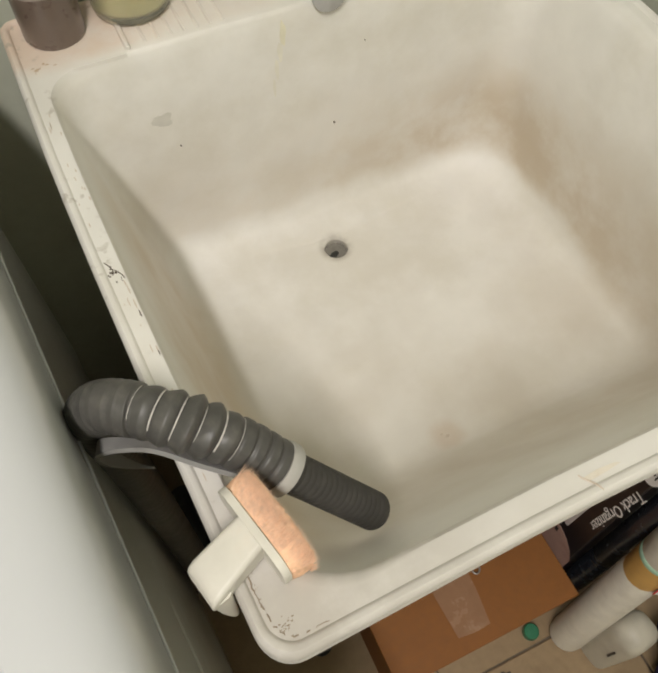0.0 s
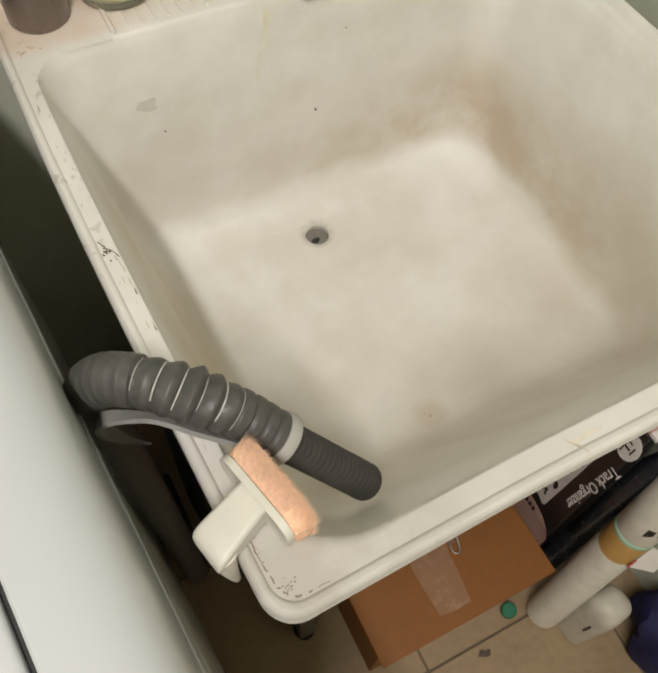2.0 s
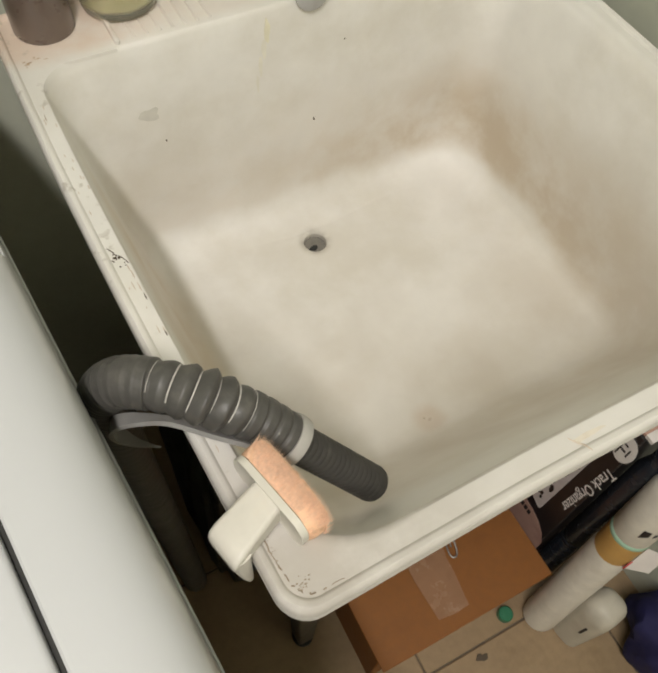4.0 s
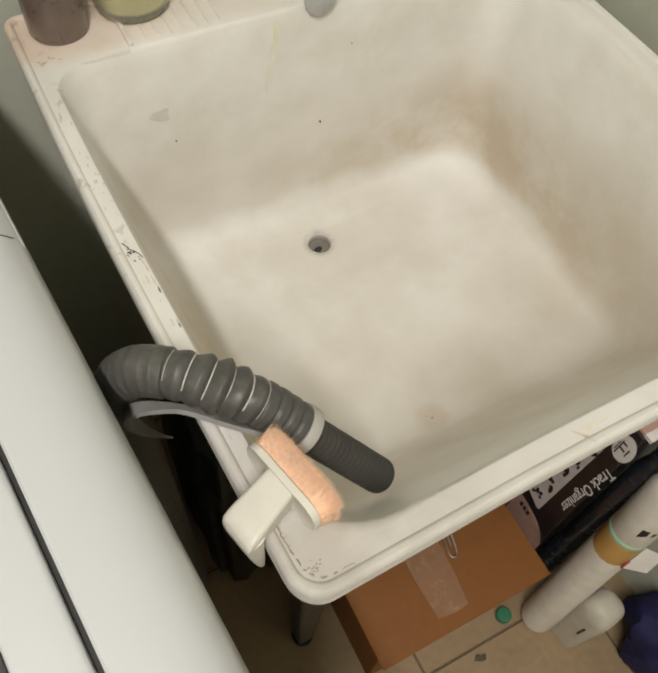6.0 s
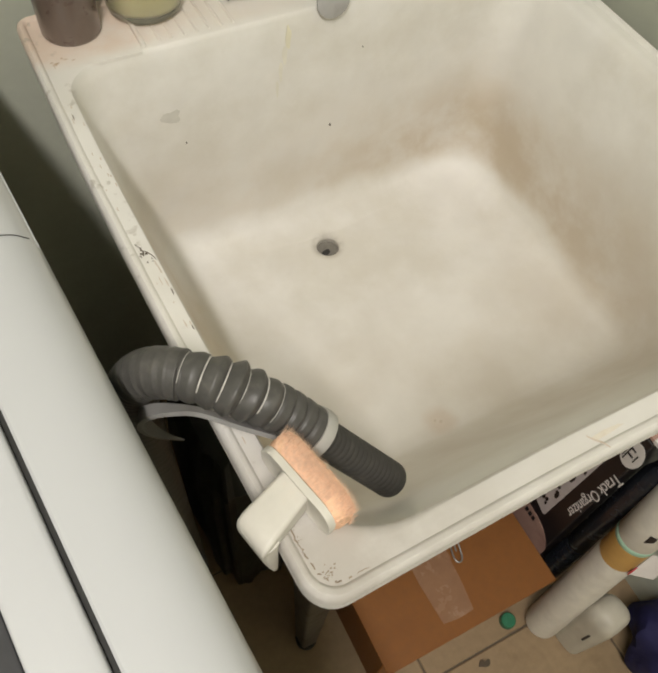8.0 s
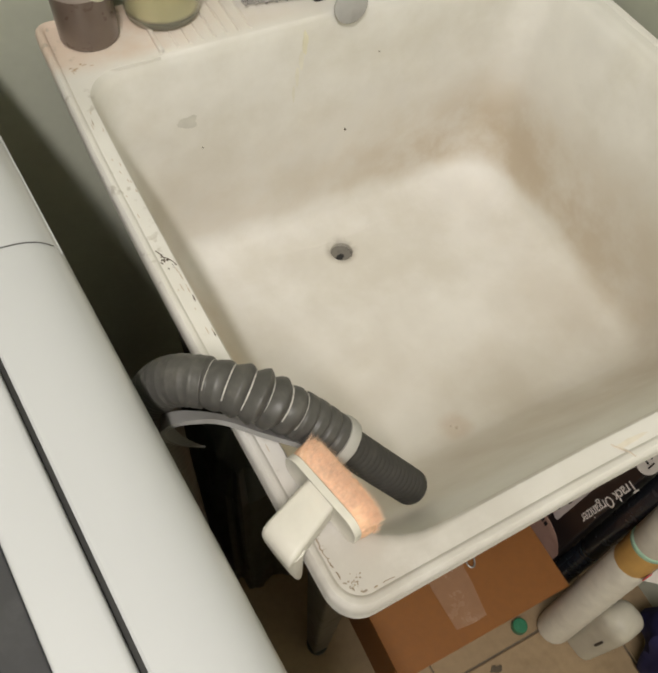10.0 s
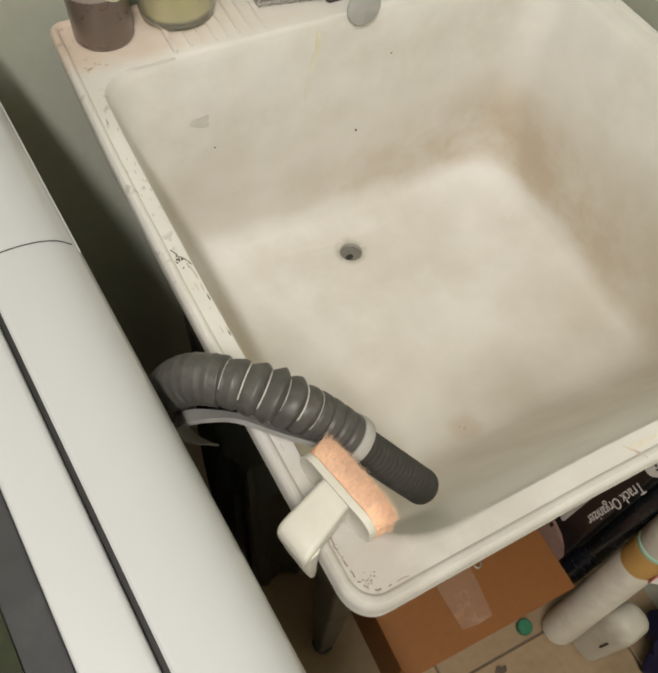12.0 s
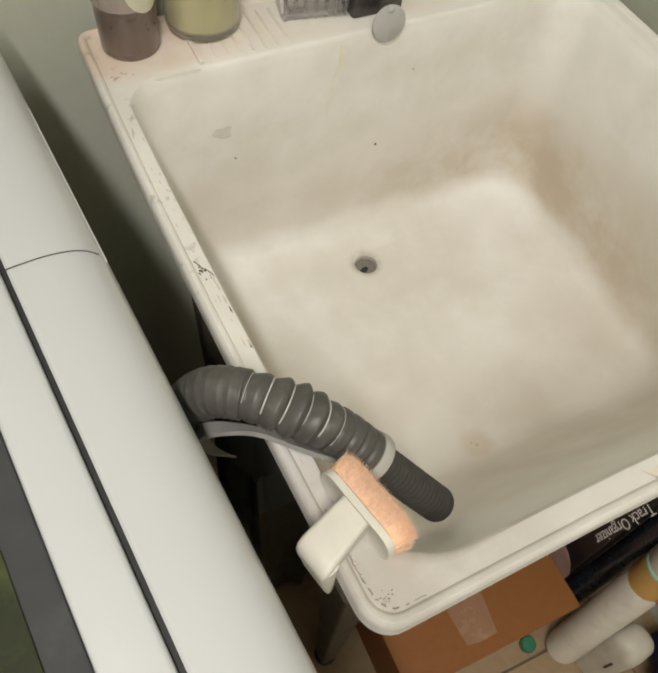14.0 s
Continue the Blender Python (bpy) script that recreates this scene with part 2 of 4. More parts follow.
JAR_GLASS = material("yellow_green_glass", (0.95, 0.93, 0.76), 0.07, transmission=0.85, ior=1.47, grain=0.02, bump=0.15, bump_scale=30, rough_var=0.04)
JAR_FILL = material("yellow_green_liquid", (0.80, 0.75, 0.52), 0.3, spots=(0.84, 0.81, 0.62), spot_scale=25, spot_amount=0.6, bump=0.05)
CLEAR = material("clear_glass", (0.93, 0.90, 0.92), 0.05, transmission=0.95, ior=1.5, grain=0.01, bump=0.3, bump_scale=45, rough_var=0.03)
DARK_METAL = material("dark_metal", (0.09, 0.085, 0.08), 0.35, metal=0.7, spots=(0.2, 0.17, 0.14), spot_scale=60, bump=0.1)
STRAINER = material("strainer_grey", (0.22, 0.205, 0.18), 0.7, spots=(0.15, 0.14, 0.12), spot_scale=90, spot_amount=0.8, bump=0.2, bump_scale=400)
DISC_GREY = material("disc_grey", (0.46, 0.455, 0.445), 0.6, spots=(0.33, 0.31, 0.30), spot_scale=30, bump=0.05)
WALL = material("wall_paint", (0.52, 0.535, 0.445), 0.7, spots=(0.46, 0.475, 0.39), spot_scale=4, spot_amount=0.6, grain=0.03, bump=0.12, bump_scale=90)
CEIL = material("ceiling_paint", (0.74, 0.72, 0.67), 0.85, grain=0.02, bump=0.1)
TILE = material("floor_tile", (0.29, 0.205, 0.118), 0.5, spots=(0.20, 0.135, 0.072), spot_scale=9, spot_amount=0.7, grain=0.08, grain_scale=70, bump=0.08, random_tint=0.06)
GROUT = material("grout", (0.14, 0.11, 0.08), 0.9, spots=(0.09, 0.07, 0.05), spot_scale=40, bump=0.3)
LEG = material("tub_leg_steel", (0.11, 0.095, 0.075), 0.6, metal=0.2, spots=(0.06, 0.04, 0.025), spot_scale=30, spot_amount=0.7, bump=0.1)
STEEL = material("wire_steel", (0.34, 0.33, 0.31), 0.5, metal=0.8, bump=0.05)
LAMP_GLOW = material("lamp_diffuser", (0.9, 0.88, 0.82), 0.5, emit=6.0, bump=0)
HAIR = material("dark_thread", (0.03, 0.025, 0.02), 0.6, bump=0)
STAIN_GREY = material("grey_smear", (0.655, 0.64, 0.585), 0.5, bump=0.05)
TORN = material("torn_plastic", (0.66, 0.61, 0.52), 0.6, spots=(0.56, 0.50, 0.41), spot_scale=60, bump=0.3)
DRIP = material("pale_drip", (0.79, 0.765, 0.675), 0.5, bump=0)
YELLOW_STAIN = material("yellow_stain", (0.80, 0.765, 0.61), 0.5, bump=0)


# ---- mesh helpers ----
def mesh_object(name, bm, mat, parent=None, smooth=True, label=""):
    bmesh.ops.recalc_face_normals(bm, faces=bm.faces)
    me = bpy.data.meshes.new(name)
    bm.to_mesh(me)
    bm.free()
    for p in me.polygons:
        p.use_smooth = smooth
    me.materials.append(mat)
    if smooth:
        me.set_sharp_from_angle(angle=radians(38))
    ob = new(name, me)
    if parent:
        ob.parent = parent
    if label:
        ob["label"] = label
    return ob


def part(name, bm, mat, parent, label="", smooth=True):
    return mesh_object(name, bm, mat, parent, smooth, label)


def thing(name, m, label, category, group="", kind=""):
    ob = new(name)
    ob.empty_display_size = 0.02
    ob.matrix_world = m
    return tagged(ob, label, category, group, kind)


def box(x0, x1, y0, y1, z0, z1, bevel=0.0, segs=2):
    b = bmesh.new()
    bmesh.ops.create_cube(b, size=1)
    for v in b.verts:
        v.co = Vector(((x0 + x1) / 2 + v.co.x * (x1 - x0), (y0 + y1) / 2 + v.co.y * (y1 - y0), (z0 + z1) / 2 + v.co.z * (z1 - z0)))
    if bevel:
        bmesh.ops.bevel(b, geom=b.edges[:], offset=bevel, segments=segs, profile=0.5, affect="EDGES")
    return b


def loft(rings, close_start=False, close_end=False, cyclic=True):
    bm = bmesh.new()
    vs = [[bm.verts.new(p) for p in r] for r in rings]
    for a, b in zip(vs, vs[1:]):
        n = len(a)
        for i in range(n if cyclic else n - 1):
            j = (i + 1) % n
            bm.faces.new((a[i], a[j], b[j], b[i]))
    if close_start:
        bm.faces.new(vs[0])
    if close_end:
        bm.faces.new(vs[-1])
    return bm


def lathe(profile, n=40, cx=0.0, cy=0.0, sx=1.0, sy=1.0):
    """Rings round an upright axis; profile rows are radius, height."""
    rings = [[(cx + sx * r * math.cos(2 * math.pi * i / n), cy + sy * r * math.sin(2 * math.pi * i / n), z) for i in range(n)] for r, z in profile]
    return loft(rings, True, True)


def rounded_ring(x0, x1, y0, y1, radii, z, n=8, m=10):
    """A rounded rectangle from the front-left corner round; radii: front left, front right, back right, back left."""
    fl, fr, br, bl = radii
    pts = []
    corners = [((x0 + fl, y0 + fl), fl, 180), ((x1 - fr, y0 + fr), fr, 270), ((x1 - br, y1 - br), br, 0), ((x0 + bl, y1 - bl), bl, 90)]
    for k, ((cx, cy), r, a0) in enumerate(corners):
        arc = [(cx + r * math.cos(radians(a0 + 90 * i / n)), cy + r * math.sin(radians(a0 + 90 * i / n)), z) for i in range(n + 1)]
        pts += arc
        (nx, ny), nr, na = corners[(k + 1) % 4]
        q = (nx + nr * math.cos(radians(na)), ny + nr * math.sin(radians(na)))
        for i in range(1, m):
            pts.append((arc[-1][0] + (q[0] - arc[-1][0]) * i / m, arc[-1][1] + (q[1] - arc[-1][1]) * i / m, z))
    return pts


def spline(points, steps):
    """A smooth curve through the points (Catmull-Rom)."""
    P = [Vector(p) for p in points]
    P = [2 * P[0] - P[1]] + P + [2 * P[-1] - P[-2]]
    out = []
    for i in range(1, len(P) - 2):
        for s in range(steps):
            t = s / steps
            a, b, c, d = P[i - 1:i + 3]
            out.append(0.5 * (2 * b + (c - a) * t + (2 * a - 5 * b + 4 * c - d) * t * t + (3 * b - a - 3 * c + d) * t ** 3))
    out.append(P[-2])
    return out


def frames_along(path):
    """Tangent and two cross directions along a path, with no twist."""
    out = []
    side = None
    for i, p in enumerate(path):
        t = (path[min(i + 1, len(path) - 1)] - path[max(i - 1, 0)]).normalized()
        if side is None:
            side = t.orthogonal().normalized()
        side = (side - t * side.dot(t)).normalized()
        out.append((p, t, side, t.cross(side)))
    return out


def tube(path, radius, n=20, caps=True):
    """radius: a number or a function of the length along the path."""
    rings, s = [], 0.0
    fr = frames_along(path)
    for i, (p, t, a, b) in enumerate(fr):
        if i:
            s += (p - fr[i - 1][0]).length
        r = radius(s) if callable(radius) else radius
        rings.append([p + r * (a * math.cos(2 * math.pi * k / n) + b * math.sin(2 * math.pi * k / n)) for k in range(n)])
    return loft(rings, caps, caps)


def strip(path, up, width, thick):
    """A flat band along a path, its width across the given direction."""
    rings = []
    for p, t, _, _ in frames_along(path):
        w = Vector(up)
        w = (w - t * w.dot(t)).normalized()
        nrm = t.cross(w)
        rings.append([p + w * width / 2 + nrm * thick / 2, p - w * width / 2 + nrm * thick / 2, p - w * width / 2 - nrm * thick / 2, p + w * width / 2 - nrm * thick / 2])
    return loft(rings, True, True)


def lengths(path):
    out = [0.0]
    for a, b in zip(path, path[1:]):
        out.append(out[-1] + (b - a).length)
    return out


def blot(x, y, z, sx, sy, seed, normal="z", thick=0.0004, n=18, rough=0.35):
    """A small uneven fleck or smear, slightly proud of its surface."""
    rng = random.Random(seed)
    k = [1 + rough * (rng.random() * 2 - 1) for _ in range(n)]
    k = [(k[i - 1] + 2 * k[i] + k[(i + 1) % n]) / 4 for i in range(n)]

    def at(i, h):
        a = 2 * math.pi * i / n
        u, v = sx * k[i] * math.cos(a), sy * k[i] * math.sin(a)
        return {"z": (x + u, y + v, z + h), "y": (x + u, y - h, z + v), "x": (x + h, y + u, z + v)}[normal]
    return loft([[at(i, 0) for i in range(n)], [at(i, thick) for i in range(n)]], True, True)


# ---- the room ----
RX0, RX1, RY0, RY1, RZ1 = -1.15, 0.615, -1.75, 0.635, 2.40


def wall(name, b, label):
    return tagged(mesh_object(name, b, WALL, smooth=False), label, "wall", kind="structure")


wall("wall_north", box(RX0 - 0.1, RX1 + 0.1, RY1, RY1 + 0.1, 0, RZ1 + 0.1), "pale grey-green painted wall behind the laundry tub")
wall("wall_east", box(RX1, RX1 + 0.1, RY0, RY1, 0, RZ1 + 0.1), "pale grey-green painted wall beside the laundry tub")
wall("wall_south", box(RX0 - 0.1, RX1 + 0.1, RY0 - 0.1, RY0, 0, RZ1 + 0.1), "plain pale grey-green painted wall of the laundry")
wall("wall_west", box(RX0 - 0.1, RX0, RY0, RY1, 0, RZ1 + 0.1), "plain pale grey-green painted wall past the washing machine")
tagged(mesh_object("ceiling", box(RX0, RX1, RY0, RY1, RZ1, RZ1 + 0.08), CEIL, smooth=False), "plain off-white painted laundry ceiling", "ceiling", kind="structure")
floor = tagged(mesh_object("floor", box(RX0 - 0.1, RX1 + 0.1, RY0 - 0.1, RY1 + 0.1, -0.05, FLOOR - 0.003), GROUT, smooth=False), "beige floor tiles with dark dirty joints", "floor", kind="structure")


def ceiling_light():
    t = thing("ceiling_light", pose(LAMP.x, LAMP.y, RZ1), "long white ceiling batten light with a glowing diffuser", "light")
    part("frame", box(-0.06, 0.06, -0.56, 0.56, -0.018, 0, 0.006), CEIL, t)
    part("diffuser", box(-0.045, 0.045, -0.53, 0.53, -0.05, -0.016, 0.012), LAMP_GLOW, t, "glowing opal diffuser")
    for y in (-0.545, 0.545):
        part("end_cap", box(-0.05, 0.05, y - 0.014, y + 0.014, -0.052, -0.018, 0.006), CEIL, t)


ceiling_light()

# ---- laundry tub ----
W, D = 0.555, 0.597


def tub():
    t = thing("laundry_tub", pose(0, 0, 0), "stained off-white plastic laundry tub on legs beside the washing machine", "laundry tub")
    rings = []
    R = (0.022, 0.022, 0.02, 0.014)

    def outer(i, z, grow=0.0):
        rings.append(rounded_ring(-0.003 + i, W - i, -0.004 + i, D - i, [max(0.004, r - i * 0.7 + grow) for r in R], z))

    # skirt from below, round bead, crease, deck
    outer(0.016, H - 0.060)
    outer(0.012, H - 0.040)
    outer(0.006, H - 0.024)
    outer(0.001, H - 0.022)
    outer(0.0, H - 0.018)
    outer(0.0, H - 0.006)
    outer(0.0012, H - 0.002)
    outer(0.0035, H)
    outer(0.0062, H - 0.0004)
    outer(0.0080, H - 0.0018)
    outer(0.0088, H - 0.0034)
    outer(0.0100, H - 0.0038)
    # basin: left, right, front, back and the corner radii at each depth
    rows = [(0.0150, 0.540, 0.0155, 0.513, 0.058, 0.040, 0.036, 0.036, H - 0.0040),
            (0.0178, 0.537, 0.0190, 0.511, 0.060, 0.042, 0.037, 0.036, H - 0.0050),
            (0.0196, 0.534, 0.0218, 0.509, 0.062, 0.045, 0.038, 0.036, H - 0.0090),
            (0.0210, 0.531, 0.0236, 0.5075, 0.062, 0.045, 0.038, 0.036, H - 0.017),
            (0.0228, 0.529, 0.0268, 0.5065, 0.062, 0.046, 0.040, 0.036, H - 0.030),
            (0.0370, 0.528, 0.058, 0.5062, 0.063, 0.048, 0.042, 0.027, H - 0.110),
            (0.0510, 0.527, 0.090, 0.5060, 0.064, 0.05, 0.045, 0.028, H - 0.190),
            (0.0630, 0.5260, 0.111, 0.5055, 0.066, 0.055, 0.062, 0.030, H - 0.240),
            (0.0690, 0.5245, 0.126, 0.5035, 0.066, 0.046, 0.070, 0.032, H - 0.262),
            (0.0790, 0.5190, 0.138, 0.4975, 0.07, 0.044, 0.080, 0.045, H - 0.279),
            (0.0930, 0.5090, 0.147, 0.4870, 0.065, 0.040, 0.085, 0.045, H - 0.288),
            (0.1200, 0.484, 0.162, 0.4700, 0.06, 0.06, 0.05, 0.04, H - 0.2915),
            (0.1800, 0.380, 0.270, 0.463, 0.05, 0.05, 0.03, 0.03, H - 0.2945),
            (0.2300, 0.315, 0.375, 0.4585, 0.03, 0.03, 0.02, 0.02, H - 0.297)]
    for x0, x1, y0, y1, fl, fr, br, bl, z in rows:
        rings.append(rounded_ring(x0, x1, y0, y1, (fl, fr, br, bl), z))
    n = len(rings[0])
    dx, dy = 0.2705, 0.4405
    # round drain mouth
    drain = rounded_ring(dx - 0.03, dx + 0.03, dy - 0.03, dy + 0.03, (0.0299,) * 4, 0)
    for r, z in ((0.024, H - 0.2975), (0.0165, H - 0.2985), (0.0145, H - 0.3005), (0.0138, H - 0.320)):
        rings.append([(dx + (x - dx) * r / 0.03, dy + (y - dy) * r / 0.03, z) for x, y, _ in drain])
    bm = loft(rings)
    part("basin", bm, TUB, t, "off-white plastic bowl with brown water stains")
    # drain fitting
    pipe = lathe([(0.0136, H - 0.42), (0.0139, H - 0.31), (0.0125, H - 0.308), (0.0125, H - 0.42)], 28, dx, dy)
    waste = part("drain", pipe, DARK_METAL, t, "dark metal drain hole")
    part("strainer", lathe([(0.004, H - 0.3065), (0.0138, H - 0.3055), (0.0138, H - 0.308), (0.004, H - 0.309)], 28, dx, dy), STRAINER, waste, "dirty grey strainer")
    part("clogged_hole", blot(dx - 0.004, dy - 0.003, H - 0.3064, 0.0058, 0.0045, 44, thick=0.0012), RUBBER, waste)
    cross = box(dx - 0.0128, dx + 0.0128, dy - 0.0012, dy + 0.0012, H - 0.316, H - 0.313, 0.0006, 1)
    part("strainer_bar", cross, DARK_METAL, waste)
    cross = box(dx - 0.0012, dx + 0.0012, dy - 0.0128, dy + 0.0128, H - 0.3165, H - 0.3135, 0.0006, 1)
    part("strainer_bar", cross, DARK_METAL, waste)
    part("waste_pipe", tube([Vector((dx, dy, H - 0.40)), Vector((dx, dy, H - 0.52)), Vector((dx, dy + 0.05, H - 0.58)), Vector((dx, dy + 0.14, H - 0.58))], 0.022, 16), GUIDE, waste)
    # soap ledge: divider, front lip and drain ribs
    part("soap_divider", box(0.094, 0.099, 0.513, 0.580, H - 0.012, H + 0.0005, 0.002), TUB, t)
    part("soap_lip", box(0.014, 0.094, 0.5095, 0.5165, H - 0.012, H - 0.0042, 0.0009), TUB, t)
    for i in range(7):
        part("rib", box(0.112 + 0.0125 * i, 0.1152 + 0.0125 * i, 0.517, 0.577, H - 0.012, H - 0.0025, 0.0015), TUB, t)
    # steel legs
    for lx, ly in ((0.075, 0.095), (0.49, 0.095), (0.075, 0.50), (0.49, 0.50)):
        rings = [rounded_ring(lx - a, lx + a, ly - a, ly + a, (0.004,) * 4, z, 3, 2) for a, z in ((0.013, FLOOR + 0.02), (0.022, H - 0.33))]
        leg = part("leg", loft(rings, True, True), LEG, t, "worn steel leg")
        part("foot", lathe([(0.016, FLOOR), (0.017, FLOOR + 0.018), (0.013, FLOOR + 0.022)], 16, lx, ly), RUBBER, leg)
    # under frame that carries the bowl
    part("underframe", box(0.06, 0.505, 0.085, 0.105, H - 0.345, H - 0.325, 0.003), LEG, t)
    part("underframe", box(0.06, 0.505, 0.49, 0.51, H - 0.345, H - 0.325, 0.003), LEG, t)
    # marks on the rim and deck
    marks = [((0.007, 0.2905), (0.0105, 0.2845)), ((0.0105, 0.2845), (0.0095, 0.279)), ((0.0105, 0.2845), (0.0145, 0.2795)), ((0.0135, 0.281), (0.0165, 0.2735)), ((0.006, 0.2775), (0.0072, 0.276))]
    for (ax, ay), (bx, by) in marks:
        pts = spline([(ax, ay, H - 0.0003 - 0.0037 * min(1, max(0, (ax - 0.006) / 0.004))), ((ax + bx) / 2 + 0.0005, (ay + by) / 2, H - 0.0003 - 0.0037 * min(1, max(0, ((ax + bx) / 2 - 0.006) / 0.004))), (bx, by, H - 0.0003 - 0.0037 * min(1, max(0, (bx - 0.006) / 0.004)))], 4)
        part("scratch", tube(pts, 0.0004, 6), GRIME, t, "short dark scratch")
    rng = random.Random(5)
    for i in range(9):
        part("scratch", blot(0.0085 + rng.uniform(0, 0.006), 0.281 + rng.gauss(0, 0.005), H - 0.0042, rng.uniform(0.0003, 0.0009), rng.uniform(0.0003, 0.0012), 80 + i, thick=0.0007), GRIME, t)
    # dirt in the crease of the front corner: a broken dark line with flecks
    crease = [(0.0085, 0.075), (0.0080, 0.045), (0.0082, 0.028), (0.0105, 0.015), (0.0165, 0.0085), (0.028, 0.0068), (0.06, 0.0066), (0.11, 0.0066)]
    line = spline([(x, y, H - 0.0036) for x, y in crease], 12)
    i = 0
    while i < 64:
        n = rng.randint(2, 6)
        seg = [p + Vector((rng.gauss(0, 0.0004), rng.gauss(0, 0.0004), 0)) for p in line[i:i + n + 1]]
        part("crease_dirt", tube(seg, rng.uniform(0.0002, 0.0006), 6), CREASE, t)
        i += n + rng.randint(0, 4)
    for i in range(34):
        a = rng.random()
        if a < 0.45:
            x, y = 0.0085 + abs(rng.gauss(0, 0.003)), 0.050 + rng.gauss(0, 0.009)
        else:
            x, y = 0.0120 + abs(rng.gauss(0, 0.004)), 0.0115 + abs(rng.gauss(0, 0.004))
        s = rng.uniform(0.00015, 0.00048)
        part("grime_fleck", blot(x, y, H - 0.0042, s * rng.uniform(0.6, 2.2), s, i, thick=0.0005), CREASE, t)
    for i in range(30):
        y = rng.uniform(0.08, 0.52)
        part("scuff", blot(0.0075 + rng.uniform(0, 0.0095), y, H - 0.0043, 0.0004, rng.uniform(0.0008, 0.0045), 50 + i, thick=0.0005), STAIN, t)
    for x0, y0, ln in ((0.0155, 0.262, 0.009), (0.0160, 0.240, 0.006), (0.0165, 0.205, 0.005)):
        part("scuff", blot(x0, y0, H - 0.0043, 0.0004, ln / 2, int(ln * 9000), thick=0.0006), STAIN if ln > 0.008 else GRIME, t)
    # torn flash on the front rim
    pts = [(0.2185, 0.0110), (0.2225, 0.0078), (0.236, 0.0084), (0.247, 0.0096), (0.243, 0.0112), (0.230, 0.0120)]
    part("torn_edge", loft([[(x, y, H - 0.0050) for x, y in pts], [(x, y, H - 0.0035) for x, y in pts]], True, True), TORN, t, "torn sliver of moulding on the rim")
    crack = spline([(0.2165, 0.0165, H - 0.0052), (0.2180, 0.0120, H - 0.0040), (0.2215, 0.0070, H - 0.0030), (0.2225, 0.0035, H - 0.0006), (0.2240, -0.001, H - 0.0004)], 5)
    part("crack", tube(crack, 0.0006, 6), STAIN, t, "short crack across the rim")
    # rusty soap scum along the step and the bead of the ledge
    for k in range(9):
        x, y = 0.0125 + abs(rng.gauss(0, 0.009)), 0.5185 + abs(rng.gauss(0, 0.004))
        part("rust_mark", blot(x, y, H - 0.0042, rng.uniform(0.0006, 0.0026), rng.uniform(0.0004, 0.0012), 120 + k, thick=0.0003, rough=0.8), RUST, t)
    # specks in the bowl
    for x, z, sx, sz, mat in ((0.296, 0.704, 0.0011, 0.0016, GRIME), (0.121, 0.740, 0.0008, 0.0008, GRIME), (0.330, 0.800, 0.0006, 0.0006, GRIME)):
        part("speck", blot(x, 0.5035, z, sx, sz, 7, "y", 0.0015), mat, t)
    part("smear", blot(0.111, 0.5062, 0.776, 0.0125, 0.0085, 31, "y", 0.0003, rough=0.5), STAIN_GREY, t, "grey smudge")
    part("smear", blot(0.242, 0.5068, 0.832, 0.003, 0.011, 33, "y", 0.0006, rough=0.6), YELLOW_STAIN, t, "yellow drip mark")
    for x, z, sx, sz in ((0.238, 0.812, 0.0026, 0.010), (0.2335, 0.793, 0.0020, 0.011), (0.2295, 0.772, 0.0014, 0.010)):
        part("smear", blot(x, 0.5066, z, sx, sz, 35, "y", 0.0004, rough=0.5), DRIP, t, "pale yellow drip mark")
    for x, y, s in ((0.262, 0.156, 0.0025), (0.257, 0.160, 0.0015)):
        part("speck", blot(x, y + 0.003, H - 0.2898, s, s * 0.6, 9, "z", 0.0014), STAIN, t)
    # the sides bow inwards towards the front
    for ob in t.children_recursive:
        for v in ob.data.vertices:
            s = 0.0178 * max(0.0, 1 - max(v.co.y, 0) / 0.45) ** 1.5
            v.co.y -= 0.0055 * max(0.0, 1 - max(v.co.x, 0) / 0.20) * max(0.0, 1 - max(v.co.y, 0) / 0.12)
            v.co.x += s * max(0.0, 1 - v.co.x / W)
    return t


tub()

# ---- washing machine ----


